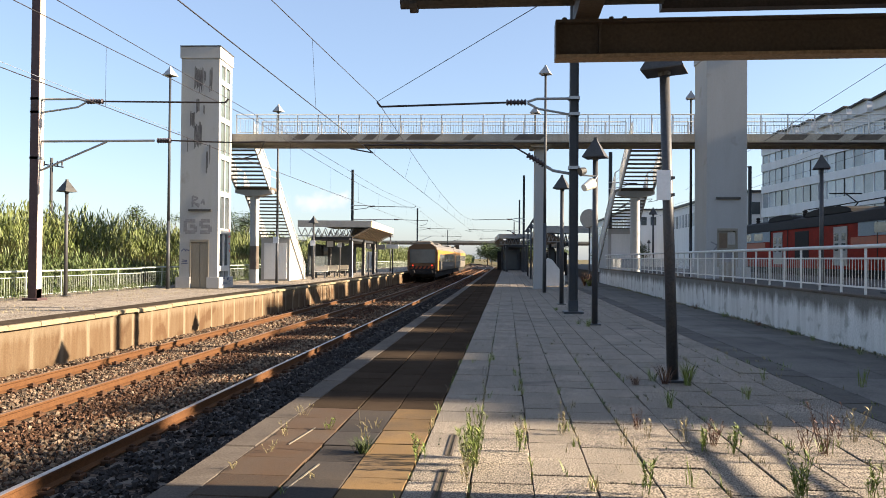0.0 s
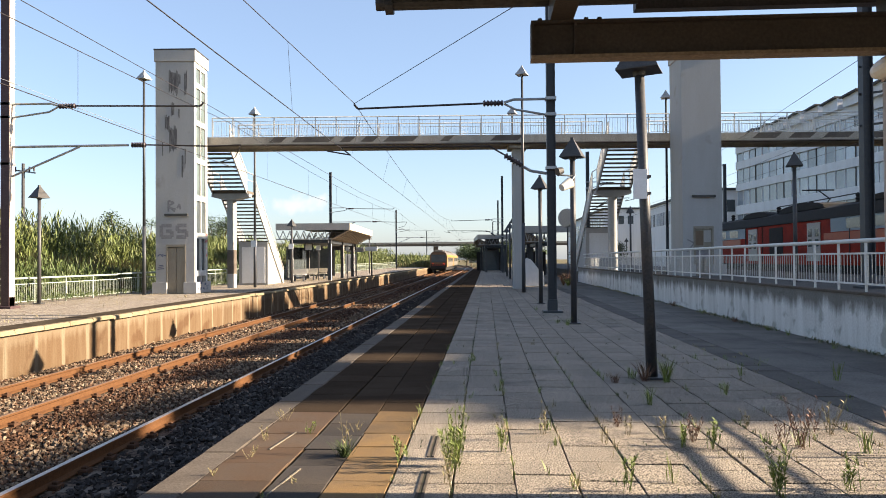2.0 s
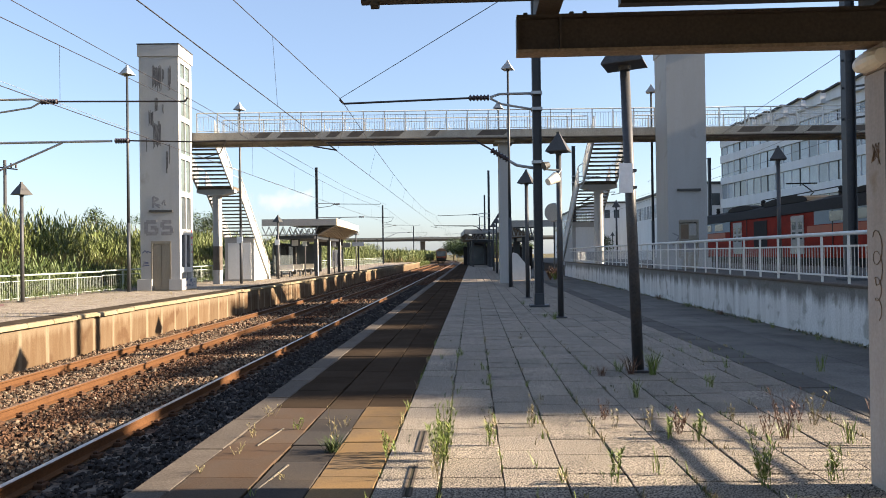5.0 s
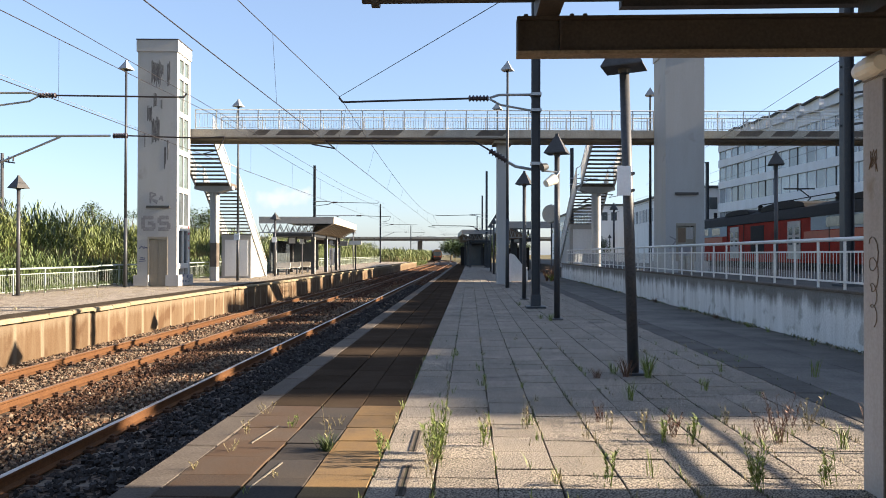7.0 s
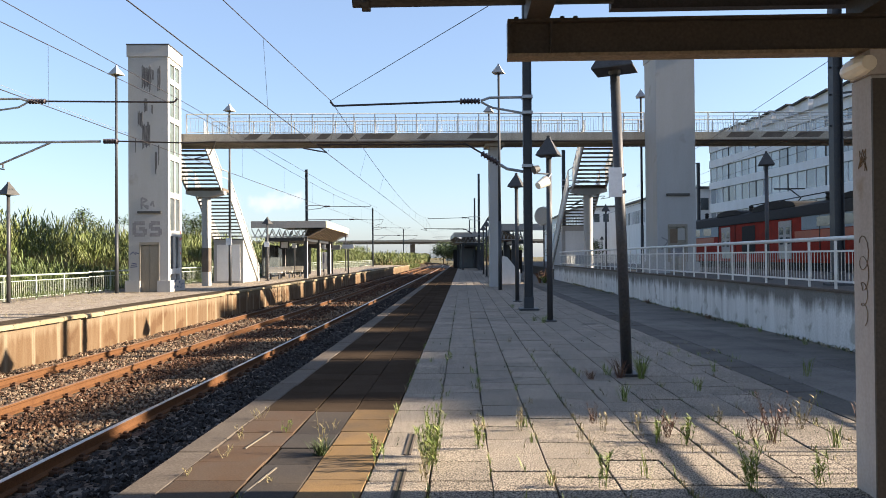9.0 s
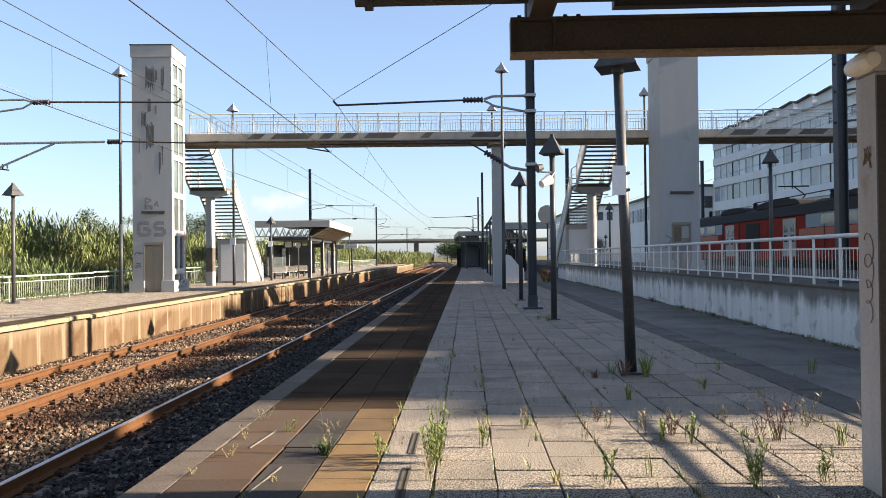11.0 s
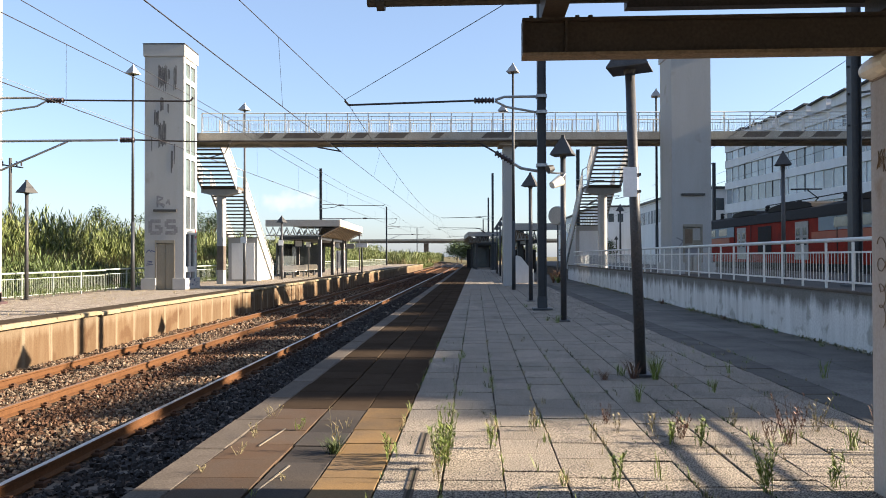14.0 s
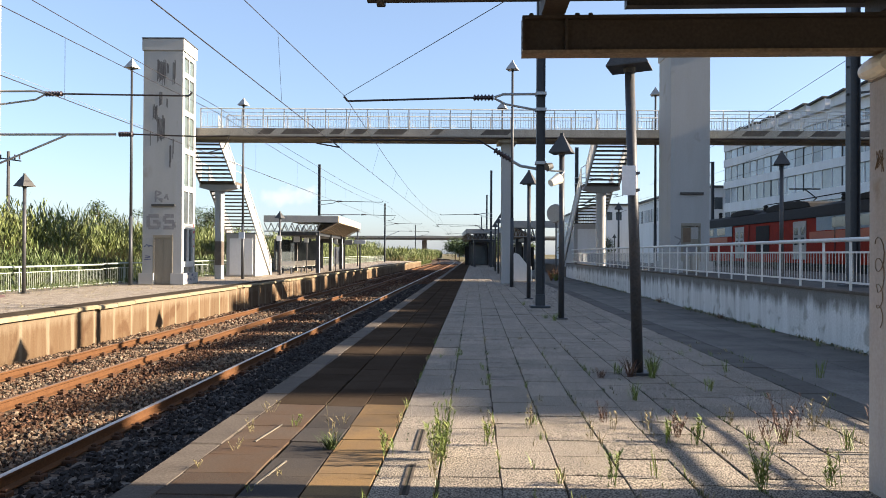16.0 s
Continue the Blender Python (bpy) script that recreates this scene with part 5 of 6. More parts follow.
tail_car = railcar(True, "yellow and grey railcar with red tail lights, driving away")
lead_car = railcar(False, "yellow and grey leading railcar of the departing train")


def parked_train(x, y0, y1, rail):
    t = thing("parked_train", (x, (y0 + y1) / 2, rail), "orange-red electric train with grey windows, parked behind the railing", "train")
    prof = [(x, rail + 0.9), (x - 0.04, rail + 1.4), (x - 0.02, rail + 3.3), (x + 0.35, rail + 3.7), (x + 1.1, rail + 3.9), (x + 1.9, rail + 3.9), (x + 2.65, rail + 3.7), (x + 2.98, rail + 3.3), (x + 3, rail + 0.9)]
    part("body", Shape().prism(prof, y0, y1), "train_red", t, "orange-red car body")
    part("roof_panel", Shape().prism([(x - 0.03, rail + 3.32), (x + 0.34, rail + 3.715), (x + 1.1, rail + 3.915), (x + 1.9, rail + 3.915), (x + 2.0, rail + 4.15), (x + 0.9, rail + 4.15), (x + 0.15, rail + 3.92), (x - 0.1, rail + 3.34)], y0, y1), "train_dark", t, "dark train roof")
    for a, b in ((y0 + 1, 39.4), (52, 65.5)):
        part("window_band", Shape().box(x - 0.055, x - 0.03, a, b, rail + 2.62, rail + 3.34), "train_blue", t, "blue-grey window band")
    for a, b in ((y0 + 1, 40.2), (53, 60)):
        part("stripe", Shape().box(x - 0.055, x - 0.03, a, b, rail + 2.05, rail + 2.58), "train_orange", t)
    for y in (41.4, 50.6, 31.0, 60.0):
        d = part("door", Shape().box(x - 0.07, x - 0.035, y - 0.8, y + 0.8, rail + 1.1, rail + 3.2), "fascia", t, "pale double door")
        for s in (-0.42, 0.42):
            for zz in (1.9, 2.45):
                part("door_window", Shape().box(x - 0.08, x - 0.072, y + s - 0.22, y + s + 0.22, rail + zz, rail + zz + 0.4), "glass_dark", d)
    # Flat dark plate on the body, painted as the shade of a gap.
    part("recess_shade", Shape().box(x - 0.06, x - 0.03, 45.6, 47.7, rail + 1.4, rail + 3.15), "train_dark", t, "dark plate with a gap's shade in its colour")
    part("underframe", Shape().box(x + 0.2, x + 2.8, y0, y1, rail + 0.3, rail + 0.9), "train_dark", t)
    for a, b, h in ((41.0, 47.2, 0.42), (49.0, 53.6, 0.36), (33.0, 36.5, 0.3)):
        arc = [(a + (b - a) * (0.5 - 0.5 * math.cos(math.pi * k / 10)), rail + 4.02 + h * math.sin(math.pi * k / 10) ** 0.7) for k in range(11)]
        part("roof_hump", Shape().prism(arc, x + 0.35, x + 2.65, "x"), "train_dark", t, "dark arched equipment hood")
    for a in (38.2, 43.6, 48.3, 57.0):
        part("roof_insulator", Shape().spindle((x + 0.8, a, rail + 4.1), (x + 0.8, a, rail + 4.55), (0.16, 0.10, 0.16, 0.10, 0.16, 0.07), 10), "train_dark", t)
    part("roof_cable", Shape().path([(x + 0.8, 38.2, rail + 4.55), (x + 0.8, 43.6, rail + 4.53), (x + 0.8, 48.3, rail + 4.55)], 0.03), "train_dark", t)
    part("gutter_line", Shape().box(x - 0.075, x - 0.05, y0, y1, rail + 3.36, rail + 3.42), "train_dark", t)
    for y in (37.4, 43.9, 48.9, 52.0):
        part("panel_seam", Shape().box(x - 0.062, x - 0.045, y - 0.04, y + 0.04, rail + 1.0, rail + 3.3), "train_dark", t)
    for y in (24.0, 26.5, 29.0, 33.5, 36.0, 53.5, 56.0, 62.5):
        part("window", Shape().box(x - 0.064, x - 0.056, y, y + 1.7, rail + 2.74, rail + 3.24), "glass_dark", t)
    part("pantograph", Shape().path([(x + 1.5, 44.0, rail + 4.1), (x + 1.5, 42.8, rail + 4.6), (x + 1.5, 44.3, rail + 5.25)], 0.04).tube((x + 0.6, 44.3, rail + 5.25), (x + 2.4, 44.3, rail + 5.25), 0.04), "train_dark", t)
    for y in (26, 29, 36, 39, 52, 55, 62):
        part("wheel", Shape().tube((x + 0.5, y, rail + 0.45), (x + 0.65, y, rail + 0.45), 0.45, n=16), "train_dark", t)
    return t


parked_train(18.0, 22, 66, 0.12)
setting("side_track_bed", Shape().box(16.62, 24, -20, 120, -1.25, 0.11), "ballast", "stone bed of the side track", "track bed")
# ---- plants ----
def blade(s, base, tip, w, side):
    """A folded leaf strip in three narrowing pieces."""
    b, t = Vector(base), Vector(tip)
    m = (b + t) / 2 + Vector((0, 0, 0.12 * (t - b).length))
    u = Vector(side) * w / 2
    s.add([b - u * 0.6, b + u * 0.6, m + u, m - u, t], [(0, 1, 2, 3), (3, 2, 4)])


def reeds(name, count, x_range, y_range, base, tall, label, seed, mat_name="reed", dry=False, leaf=0.7, wide=0.07):
    rnd = random.Random(seed)
    s = Shape()
    for _ in range(count):
        y = rnd.uniform(*y_range)
        x = x_range[1] - (x_range[1] - x_range[0]) * rnd.random() ** 1.6
        h = tall * rnd.uniform(0.72, 1.0) * (0.86 + 0.14 * noise.noise((x * 0.12, y * 0.12, seed)) + 0.1 * noise.noise((x * 0.5, y * 0.5, seed)))
        h *= 1 + 0.16 * min(1, max(0, (36 - y) / 10))
        lean = Vector((rnd.gauss(0, 0.13), rnd.gauss(0, 0.13), 1)) * h
        a = Vector((x, y, base))
        if dry:
            s.add([a + Vector((-0.012, 0, 0)), a + Vector((0.012, 0, 0)), a + lean * 0.8 + Vector((0.008, 0, 0)), a + lean * 0.8 - Vector((0.008, 0, 0))], [(0, 1, 2, 3)])
            for k in range(2):
                u = rnd.uniform(0.1, 0.55)
                g = rnd.uniform(0, 6.28)
                p = a + lean * u
                blade(s, p, p + Vector((math.cos(g) * 0.4, math.sin(g) * 0.4, -0.1)) * leaf, wide, (-math.sin(g), math.cos(g), 0))
            continue
        for k in range(8):
            u = 0.25 + 0.72 * (k + rnd.random()) / 8
            g = rnd.uniform(0, 6.28)
            p = a + lean * u
            r = leaf * rnd.uniform(0.6, 1.1)
            blade(s, p, p + Vector((math.cos(g) * 0.45, math.sin(g) * 0.45, rnd.uniform(0.35, 1.2))) * r, wide, (-math.sin(g), math.cos(g), 0))
    return stuff(name, s, mat_name, label, "reeds")


reeds("reeds", 24000, (-34, -19.8), (14, 64), -1.25, 5.45, "tall green giant reed behind the railing", 1, leaf=0.42, wide=0.052)
reeds("undergrowth", 7000, (-19.4, -17.3), (12, 66), -1.25, 2.9, "dark green undergrowth behind the railing", 12, "reed_dark", leaf=0.34, wide=0.04)
reeds("reeds_far", 14000, (-60, -19.0), (64, 150), -1.25, 5.7, "distant green reed bank beside the line", 2, leaf=0.5, wide=0.055)
reeds("reed_stalks", 8000, (-20.2, -19.0), (12, 75), -1.25, 4.2, "dry brown reed stalks at the foot of the bank", 3, "reed_dry", True)
reeds("fence_grass", 1500, (-16.5, -15.55), (12, 60), -0.03, 0.32, "low green grass along the foot of the railing", 15, "reed_dark", leaf=0.13, wide=0.014)
reeds("verge_grass", 2600, (-15.2, -11.8), (142, 200), -1.25, 0.9, "dry yellow-green grass beside the track", 9, leaf=0.5, wide=0.07)
reeds("dry_bank_grass", 2500, (-34, -13.5), (142, 270), -1.25, 2.4, "straw-coloured dry grass along the curve", 14, "reed_dry", leaf=0.7, wide=0.08)
reeds("bank_grass", 9000, (-40, -13.5), (143, 300), -1.25, 4.2, "sunlit green and straw-coloured bank along the curve", 4, leaf=0.9, wide=0.10)
setting("reed_bank", Shape().prism([(-70, -1.3), (-19.5, -1.3), (-22.5, 1.6), (-26, 2.9), (-70, 3.2)], 5, 64).prism([(-90, -1.3), (-22, -1.3), (-27, 1.4), (-90, 2.2)], 64, 150).prism([(-90, -1.3), (-26, -1.3), (-34, 0.6), (-90, 1.0)], 150, 330), "earth", "dark overgrown bank under the reeds", "ground")


def tree(x, y, base, tall, wide, seed, label="dark green tree behind the reeds"):
    rnd = random.Random(seed)
    t = thing("tree", (x, y, base), label, "tree")
    trunk = Shape().tube((x, y, base), (x, y, base + tall * 0.55), 0.03 * tall, 0.016 * tall, n=10)
    crown = Shape()
    for k in range(9):
        g = k * 2.4
        e = Vector((x + math.cos(g) * wide * rnd.uniform(0.25, 0.7), y + math.sin(g) * wide * rnd.uniform(0.25, 0.7), base + tall * rnd.uniform(0.45, 0.92)))
        trunk.tube((x, y, base + tall * rnd.uniform(0.25, 0.5)), e, 0.01 * tall, 0.003 * tall, n=6)
        for _ in range(190):
            d = Vector((rnd.gauss(0, 1), rnd.gauss(0, 1), rnd.gauss(0, 0.75)))
            d = d.normalized() * rnd.random() ** 0.5 * wide * 0.46
            p = e + d
            g2 = rnd.uniform(0, 6.28)
            r = wide * 0.10
            blade(crown, p, p + Vector((math.cos(g2), math.sin(g2), rnd.uniform(-0.6, 0.6))) * r, r * 0.7, (-math.sin(g2), math.cos(g2), 0.3))
    part("trunk", trunk, "bark", t)
    part("crown", crown, "leaf", t, "uneven dark green crown")
    return t


tree(-33.0, 64, -1.25, 7.2, 1.7, 1)
tree(-31.2, 66, -1.25, 6.8, 1.5, 2)
tree(-23.8, 64, -1.25, 6.9, 1.7, 5)
tree(-30, 80, -1.25, 6.6, 1.8, 3)
for i, (x, y, h) in enumerate(((-8, 306, 8), (-6, 296, 7), (-2, 288, 7.5), (2, 284, 8), (6, 290, 7.5), (-3, 330, 9), (4, 310, 11), (-10, 390, 10), (12, 300, 13), (9, 270, 8), (22, 320, 12))):
    tree(x, y, -1.25, h, 6.0, 20 + i, "dark tree in the distance beyond the road bridge")
tree(8.6, 62, SIDE, 2.4, 1.5, 40, "dark clipped shrub beside the stairs")
tree(11.0, 64, SIDE, 2.2, 1.4, 41, "dark clipped shrub beside the stairs")


def weed(name, x, y, tall, n, material, seed, label, spread=0.35, stalk=False, z=0.0):
    rnd = random.Random(seed)
    s = Shape()
    for k in range(n):
        g = rnd.uniform(0, 6.28)
        h = tall * rnd.uniform(0.45, 1.0)
        b = Vector((x + rnd.gauss(0, 0.02), y + rnd.gauss(0, 0.02), z - 0.012))
        tip = b + Vector((math.cos(g) * h * spread, math.sin(g) * h * spread, h))
        if stalk:
            s.tube(b, tip, 0.0022, 0.0014, n=4)
            for _ in range(16 if material == "weed" else 7):
                u = rnd.uniform(0.15, 1.0) ** 0.8
                p = b + (tip - b) * u
                g2 = rnd.uniform(0, 6.28)
                r = 0.042 * min(1.0, tall / 0.3) * rnd.uniform(0.6, 1.3)
                blade(s, p, p + Vector((math.cos(g2), math.sin(g2), 0.7)) * r, 0.009, (-math.sin(g2), math.cos(g2), 0))
        else:
            blade(s, b, tip, 0.006 + 0.008 * tall, (-math.sin(g), math.cos(g), 0))
    me = s.mesh(name)
    me.materials.append(M[material])
    ob = new(name, me)
    return tagged(ob, label, "weed", "weeds in the paving joints")


# x, y, height, leaves, spread of the weeds, kind by kind
for i, (x, y, h, n, sp) in enumerate(((-1.06, 5.42, 0.13, 95, 1.1),)):
    weed("dark_weed", x, y, h, n, "leaf", 100 + i, "low dark green weed clump on the dark slabs", sp, False)
for i, (x, y, h, n, sp) in enumerate(((-1.04, 5.44, 0.38, 3, 0.12), (-0.25, 4.75, 0.26, 7, 0.3), (0.12, 5.9, 0.2, 6, 0.2), (0.47, 6.15, 0.26, 7, 0.15), (0.9, 5.8, 0.22, 5, 0.15), (1.15, 6.1, 0.2, 5, 0.15), (1.45, 6.2, 0.2, 7, 0.2), (2.8, 6.2, 0.3, 9, 0.4), (2.2, 6.4, 0.2, 6, 0.3), (-1.25, 4.75, 0.06, 5, 0.9), (-1.75, 5.35, 0.12, 5, 0.6),)):
    weed("dry_weed", x, y, h, n, "weed_dry", 120 + i, "thin straw-coloured dry weed in a joint", sp, True)
for i, (x, y, h, n, sp) in enumerate(((-1.8, 5.9, 0.14, 6, 0.5), (-1.85, 4.9, 0.08, 6, 0.7), (-1.85, 6.6, 0.12, 6, 0.6), (-1.1, 6.2, 0.1, 5, 0.5),)):
    weed("dry_weed", x, y, h, n, "weed_dry", 140 + i, "thin straw-coloured dry weed in a joint", sp, True)
for i, (x, y, h, n, sp) in enumerate(((-0.22, 5.35, 0.42, 16, 0.16), (-0.24, 5.15, 0.3, 14, 0.2), (-0.23, 5.0, 0.3, 7, 0.2), (-0.62, 5.25, 0.26, 5, 0.15), (0.11, 5.55, 0.22, 7, 0.2), (0.87, 4.65, 0.24, 6, 0.2), (1.5, 5.75, 0.22, 9, 0.25), (1.72, 5.7, 0.26, 9, 0.25), (1.77, 4.6, 0.34, 14, 0.25), (2.25, 4.7, 0.25, 8, 0.2), (-1.5, 6.1, 0.12, 5, 0.5),)):
    weed("green_weed", x, y, h, n, "weed", 160 + i, "small green weed growing from a paving joint", sp, True)
for i, (x, y, h, n, sp) in enumerate(((0.5, 6.3, 0.13, 18, 0.5), (0.53, 5.75, 0.12, 8, 0.3), (1.19, 4.85, 0.22, 9, 0.3), (2.4, 5.8, 0.15, 14, 0.6), (2.78, 5.6, 0.22, 14, 0.4), (1.6, 7.4, 0.22, 30, 0.5), (2.1, 8.75, 0.34, 55, 0.5), (1.75, 9.0, 0.2, 22, 0.8), (2.5, 7.9, 0.2, 12, 0.4), (3.1, 9.2, 0.22, 12, 0.4), (4.1, 8.9, 0.28, 14, 0.35),)):
    weed("green_weed", x, y, h, n, "weed", 180 + i, "small green weed growing from a paving joint", sp, False)
for i, (x, y, h, n, sp) in enumerate(((-0.2, 10.5, 0.12, 14, 0.7), (0.12, 9.2, 0.16, 8, 0.5), (0.14, 8.1, 0.12, 12, 0.6), (1.75, 16.1, 0.22, 30, 0.7), (1.6, 16.6, 0.16, 20, 0.9), (1.4, 21.0, 0.15, 20, 0.8), (5.5, 12.0, 0.12, 20, 0.9), (5.6, 14.0, 0.14, 26, 0.9), (5.6, 15.0, 0.12, 26, 0.9), (-1.35, 4.4, 0.12, 6, 0.5), (4.4, 40.0, 0.5, 90, 0.9),)):
    weed("green_weed", x, y, h, n, "weed", 200 + i, "small green weed growing from a paving joint", sp, False)
for i, (x, y, h, n, sp) in enumerate(((5.6, 10.3, 0.12, 34, 1.2), (5.6, 19.5, 0.16, 34, 1.2),)):
    weed("green_weed", x, y, h, n, "weed", 220 + i, "small green weed growing from a paving joint", sp, False)
for i, (x, y, h, n, sp) in enumerate(((0.55, 4.72, 0.14, 10, 0.4),)):
    weed("dry_weed", x, y, h, n, "weed_dry", 240 + i, "thin straw-coloured dry weed in a joint", sp, False)
for i, (x, y, h, n, sp) in enumerate(((1.62, 5.95, 0.24, 14, 0.4), (2.38, 5.75, 0.42, 13, 0.3), (2.3, 5.9, 0.26, 6, 0.4), (1.1, 6.4, 0.22, 8, 0.3), (2.7, 6.3, 0.26, 6, 0.4))):
    weed("dock_weed", x, y, h, n, "weed_red", 260 + i, "reddish-brown dock weed gone to seed", sp, True)
for i, (x, y, h, n, sp) in enumerate(((3.4, 6.4, 0.25, 16, 0.6), (4.2, 40.3, 0.75, 120, 0.7), (4.55, 40.6, 0.85, 120, 0.7), (5.55, 9.2, 0.1, 30, 1.2), (5.6, 17.0, 0.16, 34, 1.2), (5.6, 22.5, 0.2, 40, 1.2), (1.85, 8.8, 0.3, 40, 0.8), (1.5, 8.7, 0.16, 30, 1.0),)):
    weed("dock_weed", x, y, h, n, "weed_red", 280 + i, "reddish-brown dock weed gone to seed", sp, False)
def joint_tufts(name, count, y_range, material, tall, seed, label):
    """Small tufts that root only in the joints between the slabs."""
    r = random.Random(seed)
    s = Shape()
    for _ in range(count):
        y = y_range[0] + (y_range[1] - y_range[0]) * r.random() ** 1.5
        x = -0.63 + 0.402 * r.randrange(0, 12) if r.random() < 0.75 else r.uniform(-0.6, 3.8)
        if noise.noise((x * 1.3, y * 0.8, seed)) < -0.05:
            continue
        for _ in range(r.randrange(3, 9)):
            g = r.uniform(0, 6.28)
            h = tall * r.uniform(0.3, 1.0)
            b = Vector((x + r.gauss(0, 0.006), y + r.gauss(0, 0.05), -0.015))
            blade(s, b, b + Vector((math.cos(g) * h * 0.6, math.sin(g) * h * 0.6, h + 0.012)), 0.006, (-math.sin(g), math.cos(g), 0))
    return stuff(name, s, material, label, "weed")


joint_tufts("joint_moss", 520, (4.0, 26), "leaf", 0.035, 31, "low dark moss and grass in the paving joints")
joint_tufts("joint_grass", 260, (4.2, 13), "weed_dry", 0.075, 32, "short dry grass in the paving joints")
joint_tufts("joint_weeds", 170, (4.2, 12), "weed", 0.09, 33, "short green grass in the paving joints")
for name_, mat_, n_, seed_, lab in (("wall_foot_grass", "weed_dry", 1500, 51, "dry grass and dirt along the foot of the white wall"), ("wall_foot_moss", "leaf", 1100, 52, "dark weeds along the foot of the white wall")):
    foot = Shape()
    r_ = random.Random(seed_)
    for _ in range(n_):
        y = 7 + 33 * r_.random()
        if noise.noise((y * 0.6, seed_, 1)) < -0.1:
            continue
        g = r_.uniform(0, 6.28)
        h = r_.uniform(0.02, 0.08)
        b = Vector((WALL_X - 0.01 - abs(r_.gauss(0, 0.09)), y, -0.01))
        blade(foot, b, b + Vector((math.cos(g) * h, math.sin(g) * h, h)), 0.014, (-math.sin(g), math.cos(g), 0))
    stuff(name_, foot, mat_, lab, "weed")
grass = Shape()
rnd = random.Random(77)
for _ in range(5200):
    x, y = rnd.uniform(-15.8, -11.5), rnd.uniform(10, 60)
    if noise.noise((x * 0.5, y * 0.25, 5)) < 0.02 and x > -15.2:
        continue
    g = rnd.uniform(0, 6.28)
    b = Vector((x, y, -0.02))
    blade(grass, b, b + Vector((math.cos(g) * 0.05, math.sin(g) * 0.05, rnd.uniform(0.02, 0.09))), 0.009, (-math.sin(g), math.cos(g), 0))
stuff("dry_grass", grass, "weed_dry", "sparse dry grass on the far platform", "grass")

# ---- road bridge and distance ----
rb = thing("road_overpass", (-30, 425, -1.25), "grey concrete road bridge crossing the line in the distance", "bridge")
part("deck", Shape().box(-190, 100, 420, 430, 9.3, 10.5), "bridgedark", rb)
part("parapet", Shape().box(-190, 100, 419.6, 420, 10.3, 11.4), "bridge", rb, "grey bridge parapet")
for x in (-130, -90, -29, 14, 50):
    part("pier", Shape().box(x - 1.3, x + 1.3, 423, 427, -1.25, 9.3), "bridgedark", rb)
for i, (x, y, w_, h, c) in enumerate(((20, 530, 30, 7, "block"), (-5, 560, 16, 8, "block"))):
    t = thing("distant_building", (x, y, -1.25), "pale distant building on the horizon", "building", "distant buildings")
    part("wall", Shape().box(x - w_ / 2, x + w_ / 2, y, y + 12, -1.25, h), c, t)
    part("roof", Shape().prism([(x - w_ / 2 - 0.5, h), (x + w_ / 2 + 0.5, h), (x, h + 2)], y - 0.5, y + 12.5), "rooftile", t)
    for k in range(int(w_ / 4)):
        part("window", Shape().box(x - w_ / 2 + 1 + k * 4, x - w_ / 2 + 2.6 + k * 4, y - 0.1, y, h - 4, h - 2), "glass_dark", t)
for x, y, h in ((-40, 230, 9), (-34, 225, 9), (-28, 215, 8.5), (-44, 200, 9), (-25, 160, 7), (-24, 145, 7), (-23, 132, 7), (-22, 118, 7), (-21, 106, 7)):
    t = thing("street_lamp", (x, y, -1.25), "thin grey lamp pole beside the bank", "lamp post", "poles along the bank")
    part("pole", Shape().tube((x, y, -1.25), (x, y, h - 2.5), 0.07, 0.05, n=8), "lamp_hat", t)
    part("head", Shape().box(x - 0.4, x + 0.1, y - 0.1, y + 0.1, h - 2.55, h - 2.4, 0.02), "lamp_hat", t)

# ---- small things on the platforms ----
s_ = thing("lamp_sign", (1.98, 8.8, 2.1), "blank white sheet sign fixed to the near lamp post", "sign")
part("plate", Shape().box(1.74, 1.90, 8.76, 8.775, 2.15, 2.50), "sign", s_)
for zz in (2.2, 2.4):
    part("clamp", Shape().box(1.84, 1.95, 8.775, 8.92, zz, zz + 0.03), "lamp_dark", s_)
sp = thing("loudspeaker", (1.94, 16.3, 3.0), "pale round horn loudspeaker on the lamp post", "loudspeaker")
part("horn", Shape().tube((1.66, 16.15, 3.0), (1.86, 16.3, 3.12), 0.08, 0.125, n=16), "plastic_white", sp)
part("bracket", Shape().tube((1.78, 16.25, 3.0), (1.98, 16.38, 3.3), 0.02, n=6), "galv", sp)
sp = thing("loudspeaker", (1.6, 16.3, 3.3), "grey horn loudspeaker on a side arm", "loudspeaker")
part("horn", Shape().tube((1.58, 16.25, 3.36), (1.70, 16.3, 3.40), 0.10, 0.07, n=16), "lamp_hat", sp)
part("bracket", Shape().tube((1.58, 16.3, 3.3), (1.94, 16.38, 3.28), 0.02, n=6), "galv", sp)
for x, y in ((-12.6, 39.35), (-12.7, 47.35), (-12.2, 53.0), (-11.3, 59.5)):
    b_ = thing("notice_sign", (x, y, 1.9), "small white sign plate on a post", "sign", "small notice signs")
    part("plate", Shape().box(x - 0.16, x + 0.16, y - 0.12, y - 0.09, 2.2, 2.55), "sign", b_)
    part("arm", Shape().box(x - 0.02, x + 0.02, y - 0.09, y + 0.06, 2.32, 2.4), "lamp_dark", b_)
    if y > 50:
        part("post", Shape().tube((x, y, 0), (x, y, 2.6), 0.04, n=8), "lamp_dark", b_)
nb = thing("station_sign", (-9.9, 68, 0), "white station name board on a dark post", "sign")
part("board", Shape().box(-11.0, -9.9, 66.5, 66.6, 2.3, 2.66), "sign", nb)
